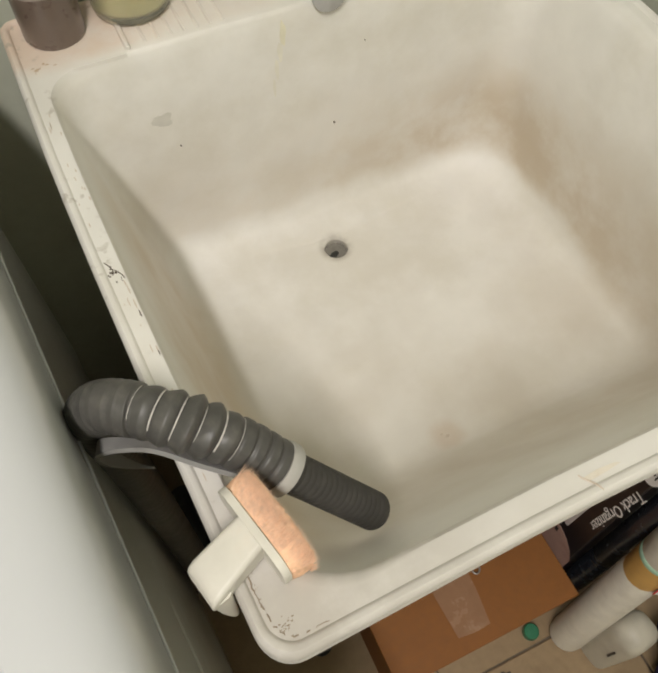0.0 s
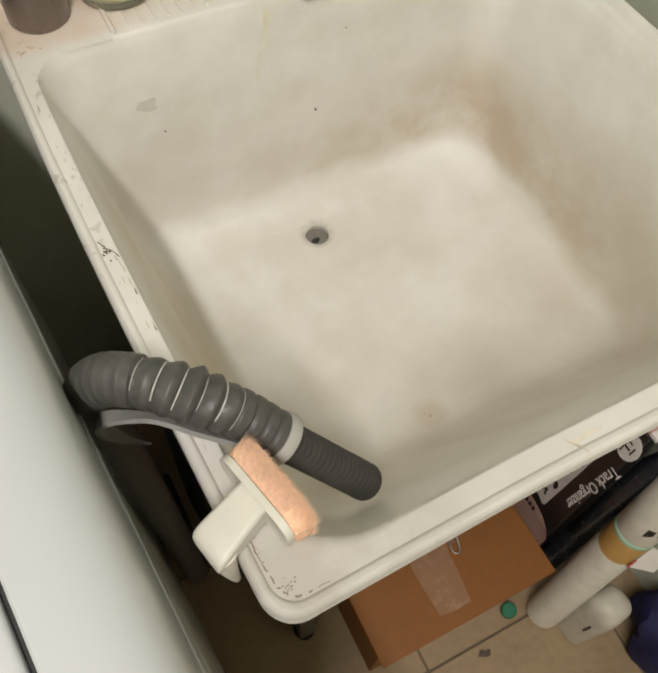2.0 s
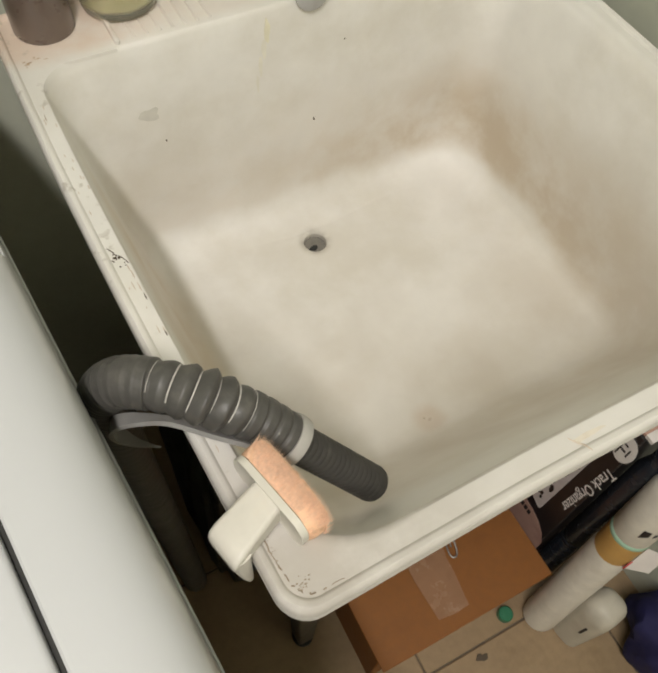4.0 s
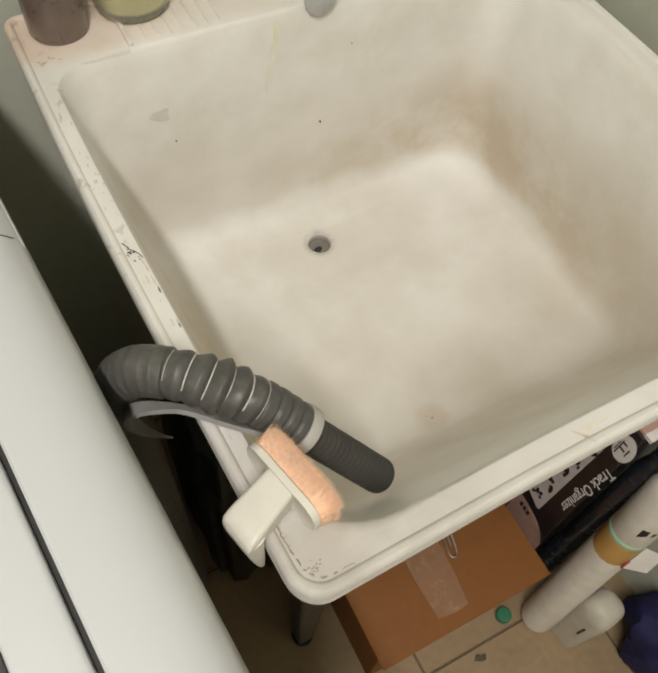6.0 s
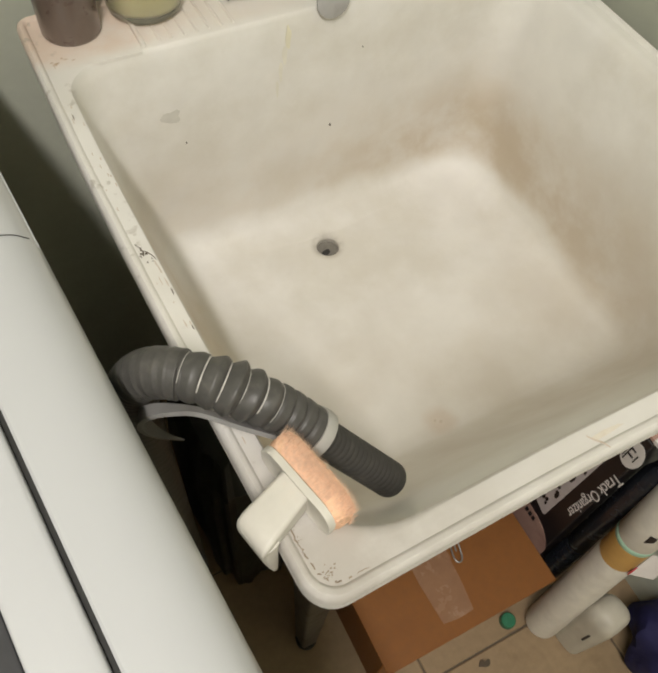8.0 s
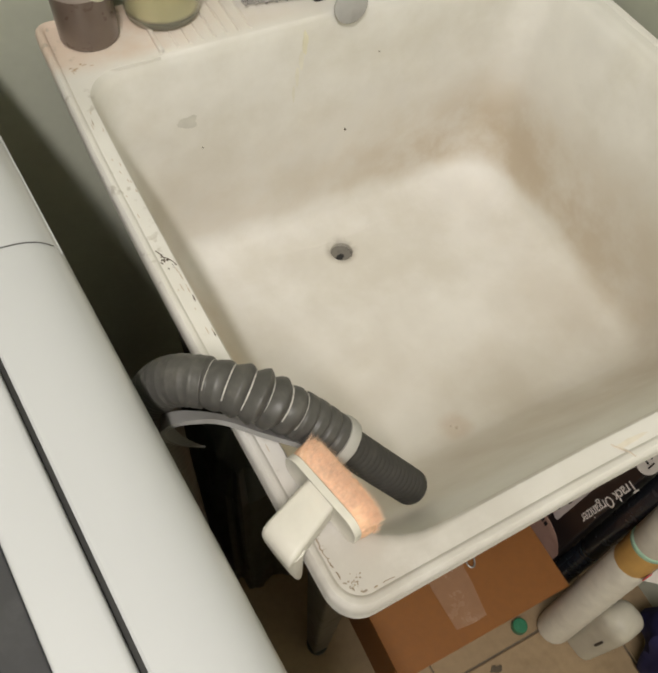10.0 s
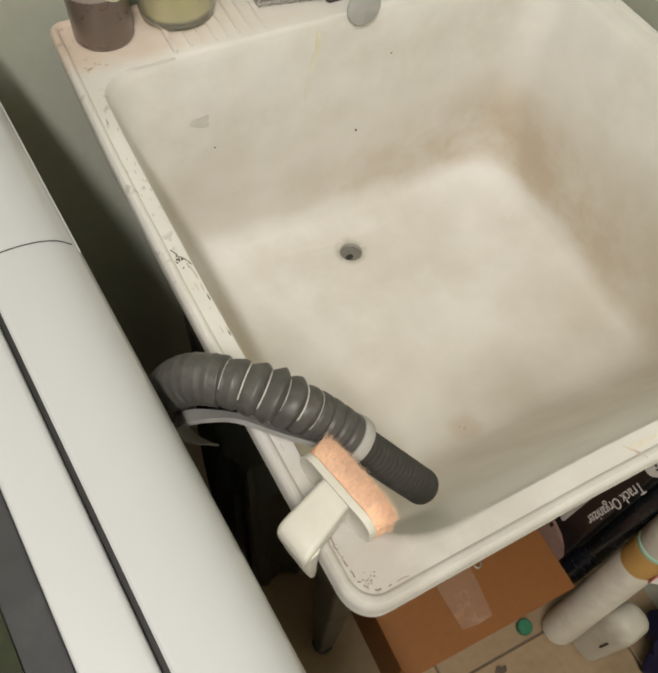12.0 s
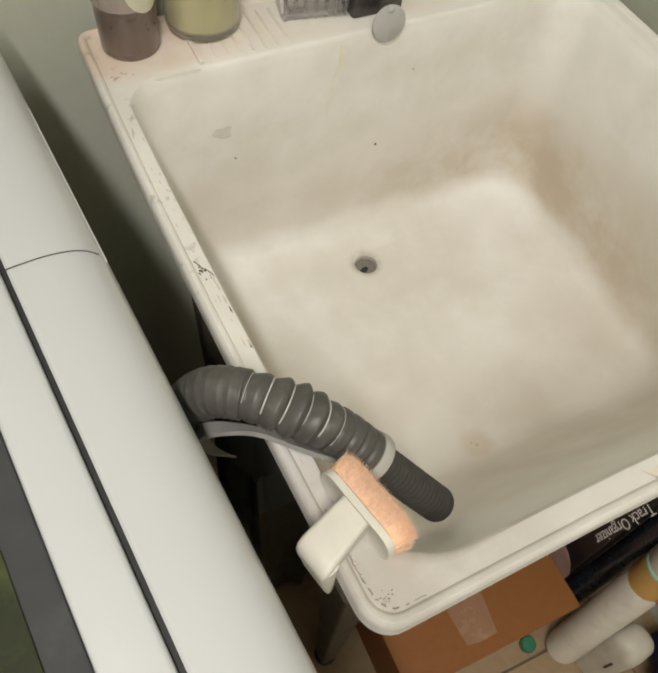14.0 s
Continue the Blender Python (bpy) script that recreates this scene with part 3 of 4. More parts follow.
def washer():
    t = thing("washing_machine", pose(-0.0285, 0.0, 0, 0, 0, 5.9), "white top-loading washing machine with a dark glass lid", "washing machine")
    y0, y1 = -0.22, 0.548
    top = 0.9455

    def extrude(profile, ya, yb):
        return loft([[(u + (0.020 * y if u > -0.05 else 0), y, z) for u, z in profile] for y in (ya, (ya + yb) / 2, yb)], True, True)

    # side cover with a softly rounded shoulder
    shoulder = [(-0.0540, top - 0.03), (-0.0540, top - 0.0015), (-0.0525, top), (-0.040, top - 0.0004), (-0.030, top - 0.0018), (-0.021, top - 0.0042), (-0.012, top - 0.0090),
                (-0.005, top - 0.0165), (-0.001, top - 0.029), (0.0, top - 0.05), (-0.0005, top - 0.087), (-0.003, top - 0.0905), (-0.03, top - 0.0905)]
    part("side_cover", extrude(shoulder, y0, 0.2625), WHITE, t, "white enamelled side cover")
    rear = [(u, z + 0.0006) for u, z in shoulder]
    part("rear_cover", extrude(rear, 0.2625, y1), WHITE, t)
    # thin raised lip along the rear cover's edge
    part("edge_lip", tube([Vector((-0.0022 + 0.020 * (0.262 + 0.004 * i), 0.262 + 0.004 * i, top - 0.0255)) for i in range(42)], 0.0010, 8), WHITE, t)
    part("cover_hem", tube([Vector((0.0002 + 0.020 * y, y, top - 0.0885)) for y in (y0, 0.1, 0.26, y1)], 0.0011, 8), WHITE, t)
    # dark seam that crosses the cover, as a thin thread-like line
    seam = [Vector((u + (0.0052 if u > -0.05 else 0), 0.2625, z + 0.0006)) for u, z in shoulder[1:8]]
    part("cover_seam", tube(spline(seam, 4), 0.00034, 6), HAIR, t, "thin dark curved seam")
    part("seam_gasket", box(-0.0585, -0.0535, y0, y1, top - 0.03, top - 0.006), RUBBER, t, "black gap between cover and lid surround")
    part("lid_surround", box(-0.0885, -0.0575, y0, y1, top - 0.03, top + 0.0005, 0.0035, 3), WHITE, t)
    part("lid_surround", box(-0.60, -0.57, y0, y1, top - 0.03, top + 0.0005, 0.0035, 3), WHITE, t)
    part("lid_surround", box(-0.57, -0.0885, y0, y0 + 0.03, top - 0.03, top + 0.0005, 0.0035, 3), WHITE, t)
    part("control_panel", box(-0.57, -0.0885, 0.36, y1, top - 0.03, top + 0.02, 0.008, 3), WHITE, t)
    lid = part("lid", box(-0.5695, -0.089, y0 + 0.0305, 0.3595, top - 0.03, top - 0.004, 0.002), LID_FRAME, t, "dark grey lid frame")
    ring = rounded_ring(-0.550, -0.1075, y0 + 0.05, 0.34, (0.03,) * 4, top - 0.0035)
    part("glass", loft([ring, [(x, y, z + 0.0014) for x, y, z in ring]], True, True), LID_GLASS, lid, "smoked glossy glass")
    # cabinet: side sheet with pressed folds
    side = [(-0.60, FLOOR + 0.03), (-0.60, top - 0.03), (-0.012, top - 0.03), (-0.012, 0.70), (-0.009, 0.695), (-0.009, 0.40), (-0.013, 0.392), (-0.013, FLOOR + 0.03)]
    part("cabinet", extrude(side, y0 + 0.004, y1 - 0.004), WHITE_SIDE, t, "white cabinet in shade")
    part("fold", tube([Vector((-0.0085, y0 + 0.004, 0.62)), Vector((-0.0085, y1 - 0.004, 0.62))], 0.003, 8), WHITE_SIDE, t)
    for x, y in ((-0.55, y0 + 0.05), (-0.06, y0 + 0.05), (-0.55, y1 - 0.05), (-0.06, y1 - 0.05)):
        part("foot", lathe([(0.02, FLOOR), (0.022, FLOOR + 0.012), (0.012, FLOOR + 0.016), (0.012, FLOOR + 0.032)], 16, x, y), RUBBER, t)


washer()

# ---- drain hose and its guide ----


def drain_hose():
    t = thing("drain_hose", pose(0, 0, 0), "grey corrugated drain hose hooked over the tub's rim", "hose")
    axis = [(-0.030, 0.420, FLOOR + 0.018), (-0.028, 0.290, FLOOR + 0.019), (-0.030, 0.235, FLOOR + 0.06), (-0.030, 0.215, 0.35), (-0.031, 0.206, 0.58), (-0.032, 0.196, 0.74), (-0.031, 0.183, 0.828), (-0.0293, 0.1745, 0.864), (-0.0165, 0.162, 0.8885), (0.0045, 0.1455, 0.8937),
            (0.0265, 0.1285, 0.886), (0.049, 0.1135, 0.868), (0.0675, 0.0965, 0.8485)]
    path = spline(axis, 46)
    L = lengths(path)
    end = L[-1]

    FOLD, PITCH = 0.0392, 0.0118
    LAST = FOLD + 5 * PITCH

    def radius(s):
        d = end - s                       # distance from the cuff
        if d < 0.003:
            return 0.0150
        if d < FOLD:                      # tight ribs
            w = 0.5 + 0.5 * math.cos(2 * math.pi * (d - 0.003) / 0.00905)
            return 0.0166 - 0.0016 * w ** 5
        if d < LAST:                      # open folds with a skewed crest
            amp = 0.0012 + 0.0026 * math.exp(-((d - 0.066) / 0.018) ** 2)
            u = ((d - FOLD) / PITCH) % 1.0
            crest = min(u / 0.38, (1 - u) / 0.62)
            return 0.0150 + amp * (0.55 * math.sin(math.pi * u ** 0.72) ** 0.75 + 0.50 * crest)
        w = 0.5 + 0.5 * math.cos(2 * math.pi * (d - LAST) / 0.011)
        return 0.0166 - 0.0003 * w ** 10 + 0.0003 * (0.5 - 0.5 * math.cos(2 * math.pi * (d - LAST) / 0.0055)) ** 6 - 0.0016 * math.exp(-((d - LAST) / 0.0016) ** 2)   # smooth stretched sleeve
    rings = []
    vary = random.Random(21)
    bulge = [vary.uniform(0.75, 1.3) for _ in range(12)]
    for (p, tg, _, _), s in zip(frames_along(path), L):
        up = Vector((0.25, -0.35, 0.9))
        a = (up - tg * up.dot(tg)).normalized()
        c = tg.cross(a)
        ring = []
        for q in range(44):
            th = 2 * math.pi * q / 44
            d = end - s
            lean = (0.0016 * math.sin(th) + 0.0012 * math.cos(th)) if FOLD - 0.002 < d < LAST + 0.002 else 0.0
            r = radius(s + lean)
            if FOLD < d < LAST:          # folds stand open on the outside of the bend
                k = bulge[int((d - FOLD) / PITCH) % 12]
                r += (r - 0.0158) * (0.60 * k * max(0.0, math.cos(th)) - 0.35 * max(0.0, -math.cos(th))) + 0.0004 * math.sin(3 * th + 90 * s) * k
            ring.append(p + r * (a * math.cos(th) + c * math.sin(th)))
        rings.append(ring)
    part("corrugated_sleeve", loft(rings, True, True), HOSE, t, "grey ribbed plastic sleeve")
    # thin pale wire showing between the folds
    for turn, gauge in enumerate((0.00022, 0.0005, 0.0003, 0.0005, 0.0005, 0.00022)):
        d = FOLD + PITCH * turn + 0.0002
        i = min(range(len(L)), key=lambda k: abs(end - L[k] - d))
        p, tg, a, b = frames_along(path)[i]
        lean = (tg + 0.10 * Vector((0, -1, 0.2))).normalized()
        a = (Vector((0, 0, 1)) - lean * lean.z).normalized()
        b = lean.cross(a)
        ring = [p + 0.0156 * (a * math.cos(radians(q)) + b * math.sin(radians(q))) for q in range(-58 + 7 * turn % 20, 72 - 9 * turn % 25, 5)]
        part("wire_turn", tube(ring, gauge, 6), WIRE, t, "thin pale reinforcing wire")
    # cuff and inner tube
    c0 = Vector((0.0650, 0.0985, 0.8510))
    run = (Vector((0.1155, 0.0545, 0.7975)) - c0).normalized()
    part("cuff", tube([c0 - run * 0.001 + run * 0.0012 * i for i in range(8)], lambda s: 0.0176 + 0.0006 * math.sin(math.pi * s / 0.0085), 36), CUFF, t, "pale grey plastic cuff")
    inner = spline([c0, Vector((0.0942, 0.0850, 0.8053)), Vector((0.1255, 0.0700, 0.7570))], 110)
    reach = lengths(inner)[-1]

    def rib(s):
        girth = 0.0134 + 0.0011 * s / reach
        if s > reach - 0.0065:
            return girth * math.sqrt(max(0.02, 1 - ((s - reach + 0.0065) / 0.0066) ** 2))
        return girth + 0.00042 * abs(math.sin(math.pi * s / 0.0058)) - 0.0003
    part("inner_tube", tube(inner, rib, 32), HOSE_DARK, t, "dark finely ribbed tube end")
    # hook-shaped guide under the sleeve
    g = spline([(0.058, 0.089, 0.848), (0.040, 0.100, 0.862), (0.021, 0.114, 0.8685), (0.0, 0.131, 0.8745), (-0.018, 0.141, 0.873), (-0.029, 0.147, 0.866), (-0.0345, 0.152, 0.852),
                (-0.033, 0.156, 0.832), (-0.024, 0.158, 0.808), (-0.010, 0.157, 0.790)], 8)
    LG = lengths(g)
    rings = []
    for (p, tg, _, _), s in zip(frames_along(g), LG):
        k = min(1.0, max(0.0, (s / LG[-1] - 0.42) / 0.25))
        w = Vector((0.2, 0.68, -0.55)).lerp(Vector((0.35, 0.75, 0.1)), k)
        w = (w - tg * w.dot(tg)).normalized()
        nrm = tg.cross(w)
        taper = 1.0 if s < LG[-1] - 0.045 else max(0.10, (LG[-1] - s) / 0.045)
        hw, ht = (0.0030 + 0.0030 * k) * taper, 0.0016
        lo = 0.003 * taper
        rings.append([p + w * (hw + lo) + nrm * ht, p - w * lo + nrm * ht, p - w * lo - nrm * ht, p + w * (hw + lo) - nrm * ht])
    part("hook_guide", loft(rings, True, True), GUIDE, t, "grey plastic hook-shaped hose guide")


drain_hose()

# ---- scrubbing brush ----


def scrubbing_brush():
    px, py, pz = 0.0365, 0.060, 0.0
    ang = math.degrees(math.atan2(-0.054, 0.0135))
    # local x runs along the block, local y points into the tub, z up
    t = thing("scrubbing_brush", pose(px, py, 0.882, 0, 0, ang) , "white plastic scrubbing brush with peach bristles lying on the tub's rim", "brush")
    hl = 0.0322
    # block: a rounded plate standing on edge
    plate = []
    for yy, g in ((-0.0036, 0.0018), (-0.0042, 0.0008), (-0.0040, 0.0), (0.0006, 0.0), (0.0014, 0.0012)):
        ring = rounded_ring(-hl + g, hl - g, -0.024 + g, 0.0035 - g, (0.010, 0.010, 0.0125, 0.0125), 0, 8, 4)
        plate.append([(x, yy, z2) for x, z2, _ in ring])
    part("block", loft(plate, True, True), BRUSH_WHITE, t, "white plastic brush block")
    return t, hl


def finish_brush(t, hl):
    # handle: a chunky grip that leaves the back of the block
    prof = [(-0.002, 0.0118, -0.0005), (-0.010, 0.0121, -0.001), (-0.024, 0.0128, -0.003), (-0.034, 0.0134, -0.0042), (-0.0385, 0.0136, -0.0050), (-0.0425, 0.0134, -0.0068), (-0.0446, 0.0126, -0.0100), (-0.0452, 0.0112, -0.0140)]
    rings = []
    for y, hw, top in [(0.95 * y, hw, top) for y, hw, top in prof]:
        ring = rounded_ring(-0.001 - hw - y * 0.16, -0.001 + hw - y * 0.16, -0.023 if y > -0.040 else -0.021, top, (0.004, 0.004, 0.0035, 0.0035), 0, 5, 3)
        rings.append([(x, y, z) for x, z, _ in ring])
    part("handle", loft(rings, True, True), BRUSH_WHITE, t, "white plastic grip")
    # the grip's end turns down over the outside of the rim
    rings = []
    for z, ya, yb, hw, cx in ((-0.012, -0.0448, -0.0300, 0.0132, 0.0058), (-0.024, -0.0442, -0.0310, 0.0132, 0.0062), (-0.040, -0.0420, -0.0320, 0.0122, 0.0075), (-0.053, -0.0395, -0.0325, 0.0100, 0.0095), (-0.061, -0.0375, -0.0330, 0.0070, 0.0120), (-0.066, -0.0360, -0.0338, 0.0030, 0.0140)):
        ya, yb = ya + 0.002, yb + 0.002
        rings.append(rounded_ring(cx - hw, cx + hw, ya, yb, (min(hw, yb - ya) * 0.42,) * 4, z, 5, 3))
    part("hook", loft(rings, True, True), BRUSH_WHITE, t, "white plastic turned-down end")
    # bristles: one trimmed tuft mass and loose fibres
    rng = random.Random(3)
    rings = []
    for yy, g in ((0.0012, 0.0018), (0.0060, 0.0002), (0.0120, 0.0), (0.0160, 0.0016), (0.0180, 0.0050)):
        ring = rounded_ring(-hl + g - 0.001, hl - g + 0.0010, -0.037 + g, 0.0030 - g * 0.6, (0.017, 0.019, 0.013, 0.012), 0, 8, 12)
        rings.append([(x + rng.uniform(-0.0006, 0.0006), yy + rng.uniform(-0.0007, 0.0007), z + rng.uniform(-0.0006, 0.0006)) for x, z, _ in ring])
    part("bristle_mass", loft(rings, True, True), BRISTLE, t, "dense peach bristles")
    verts, faces = [], []
    for i in range(5200):
        side = rng.random()
        if side < 0.55:          # upper edge of the tuft
            x, z = rng.uniform(-hl + 0.004, hl - 0.001), 0.0025 + rng.uniform(-0.003, 0.0006)
        else:
            x, z = rng.uniform(-hl, hl + 0.001), rng.uniform(-0.040, 0.003)
        y0 = 0.0020 if side < 0.55 else 0.0125
        d = Vector((rng.gauss(0, 0.16) + 0.10 * x / hl, 1, rng.gauss(0, 0.13) + (0.10 if side < 0.55 else 0))).normalized()
        ln = (0.0165 if side < 0.55 else 0.0065) * rng.uniform(0.75, 1.12)
        over = abs(x) - (hl - 0.012)
        if over > 0:             # the tuft is round at its ends
            z = min(z, 0.0020 - 0.9 * over ** 2 / 0.012)
        a = Vector((x, y0, z))
        w = d.orthogonal().normalized() * 0.00016
        u = d.cross(w)
        k = len(verts)
        b = a + d * ln + Vector((0, 0, -0.0006 * rng.random()))
        verts += [a + w, a - 0.5 * w + 0.86 * u, a - 0.5 * w - 0.86 * u, b]
        faces += [(k, k + 1, k + 3), (k + 1, k + 2, k + 3), (k + 2, k, k + 3)]
    me = bpy.data.meshes.new("bristles")
    me.from_pydata(verts, [], faces)
    me.materials.append(BRISTLE_TIP)
    ob = new("bristles", me)
    ob.parent = t
    ob["kind"] = "stuff"
    ob["label"] = "fine peach bristle fibres"


finish_brush(*scrubbing_brush())

# ---- things on the back ledge ----


def brown_bottle():
    t = thing("brown_bottle", pose(0.0435, 0.5640, H - 0.0038), "brown translucent plastic bottle with a cream label on the tub ledge", "bottle")
    part("body", lathe([(0.0255, 0), (0.0275, 0.003), (0.0278, 0.046), (0.0282, 0.05)], 40), BROWN_GLASS, t, "brown lower body")
    part("shoulder", lathe([(0.0282, 0.05), (0.0282, 0.12), (0.026, 0.138), (0.014, 0.152), (0.0125, 0.155)], 40), PALE_BROWN, t, "paler empty upper half")
    part("cap", lathe([(0.0145, 0.155), (0.0145, 0.178), (0.013, 0.18)], 28), CREAM, t)
    rows = []
    for a in range(-100, -9, 6):
        q = radians(a)
        drop = 0.026 * math.sqrt(max(0, 1 - ((a + 55) / 46) ** 2))
        rows.append([(0.0287 * math.cos(q), 0.0287 * math.sin(q), 0.072 - drop), (0.0287 * math.cos(q), 0.0287 * math.sin(q), 0.115)])
    part("label", loft(rows, cyclic=False), CREAM, t, "cream rounded label")


def yellow_jar():
    t = thing("glass_jar", pose(0.1185, 0.5735, H - 0.0025), "yellow-green glass jar on the ribbed tub ledge", "jar")
    part("liquid", lathe([(0.028, 0.007), (0.0325, 0.010), (0.033, 0.055), (0.03, 0.056)], 40), JAR_FILL, t, "cloudy yellow-green liquid")
    part("glass", lathe([(0.030, 0.0), (0.0355, 0.003), (0.0368, 0.010), (0.0368, 0.095), (0.030, 0.104), (0.030, 0.118), (0.0285, 0.118), (0.0285, 0.103), (0.0345, 0.093), (0.0345, 0.009), (0.03, 0.006)], 44), JAR_GLASS, t, "thick pale glass")


def clear_dish():
    t = thing("glass_dish", pose(0.2335, 0.578, H - 0.0038, 0, 0, -10), "small square clear glass dish on the tub ledge", "dish")
    rings = []
    for hw, z in ((0.030, 0), (0.035, 0.003), (0.039, 0.030), (0.035, 0.0305), (0.031, 0.007), (0.010, 0.006)):
        rings.append(rounded_ring(-hw, hw, -hw, hw, (0.006,) * 4, z, 4, 3))
    part("bowl", loft(rings, True, True), CLEAR, t)
    for i in range(7):
        part("facet", box(-0.034 + 0.0105 * i, -0.0305 + 0.0105 * i, -0.0395, -0.0362, 0.004, 0.027, 0.0012, 1), CLEAR, t)


def tap_base():
    t = thing("tap", pose(0.292, 0.549, H - 0.0038), "dark metal tap body on the back ledge of the tub", "tap")
    part("base", box(-0.030, 0.028, -0.020, 0.022, 0, 0.024, 0.004), DARK_METAL, t)
    part("column", lathe([(0.014, 0.024), (0.014, 0.085), (0.010, 0.09)], 24), DARK_METAL, t)
    part("handle", box(-0.024, 0.024, -0.005, 0.005, 0.09, 0.100, 0.003), DARK_METAL, t)


def plug():
    # disc added for a rounded grey shape of unknown nature
    t = thing("sink_plug", pose(0.290, 0.5035, H + 0.0035, 84, 0, 0), "small grey disc hanging at the back edge", "plug")
    part("disc", lathe([(0.016, -0.0025), (0.0185, -0.001), (0.0185, 0.001), (0.016, 0.002)], 32), DISC_GREY, t)
    part("stud", lathe([(0.004, 0.002), (0.0045, 0.003), (0.003, 0.0045), (0.001, 0.005)], 12, 0.0, 0.016), DISC_GREY, t)


def pen():
    t = thing("hair_pin", pose(0.190, 0.560, H - 0.006, 0, 0, -62), "thin dark metal pin on the tub ledge", "pin")
    part("wire", tube(spline([(-0.018, 0, 0), (0, 0.002, 0), (0.018, 0, 0)], 6), 0.0009, 6), DARK_METAL, t)
    part("wire", tube(spline([(-0.018, 0.005, 0), (0, 0.0065, 0), (0.014, 0.004, 0)], 6), 0.0009, 6), DARK_METAL, t)


brown_bottle()
yellow_jar()
clear_dish()
tap_base()
plug()
pen()

nail = thing("wall_screw", pose(0.020, 0.634, H + 0.03, 90, 0, 0), "small dark screw in the wall behind the tub", "screw")
part("head", lathe([(0.004, 0), (0.0045, 0.003), (0.003, 0.006), (0.001, 0.0065)], 12), DARK_METAL, nail)

# ---- things under the tub ----


def cardboard_box():
    x0, x1, y0, y1, z1 = 0.145, 0.425, -0.021, 0.245, 0.245
    t = thing("cardboard_box", pose(0, 0, 0), "brown cardboard box sealed with clear tape under the tub", "box")
    part("body", box(x0 + 0.004, x1 - 0.002, y0 + 0.015, y1, FLOOR, z1 - 0.0025, 0.002, 1), CARD, t)
    ym = (y0 + y1) / 2
    part("flap", box(x0, x1, y0, ym - 0.0008, z1 - 0.0025, z1, 0.001, 1), CARD, t)
    part("flap", box(x0, x1, ym + 0.0008, y1, z1 - 0.0025, z1, 0.001, 1), CARD, t)
    ring = [(0.246, 0.001), (0.270, -0.002), (0.294, -0.001), (0.300, 0.045), (0.303, 0.12), (0.245, 0.12), (0.243, 0.060)]
    part("tape", loft([[(x, y, z1 + 0.0002) for x, y in ring], [(x, y, z1 + 0.0009) for x, y in ring]], True, True), TAPE, t, "strip of clear packing tape", smooth=False)
    part("tape_shine", blot(0.298, 0.085, z1 + 0.0009, 0.005, 0.014, 4, thick=0.0006), TAPE, t)


def wire_clip():
    t = thing("wire_clip", pose(0.316, 0.082, 0.2465, 0, 0, -15), "small bent steel wire clip on the cardboard box", "clip")
    part("wire", tube(spline([(-0.006, 0.02, 0.001), (-0.006, -0.012, 0.002), (0, -0.02, 0.002), (0.006, -0.012, 0.002), (0.004, 0.018, 0.006), (-0.002, 0.022, 0.008), (-0.002, -0.006, 0.008)], 8), 0.0014, 8), STEEL, t)


def text_part(words, size, m, mat, parent, name):
    cu = bpy.data.curves.new(name, "FONT")
    cu.body, cu.size, cu.extrude, cu.resolution_u = words, size, 0.0002, 3
    tmp = bpy.data.objects.new(name, cu)
    scene.collection.objects.link(tmp)
    me = bpy.data.meshes.new_from_object(tmp.evaluated_get(bpy.context.evaluated_depsgraph_get()))
    bpy.data.objects.remove(tmp)
    me.materials.clear()
    me.materials.append(mat)
    me.transform(m)
    ob = new(name, me)
    ob.parent = parent
    return ob


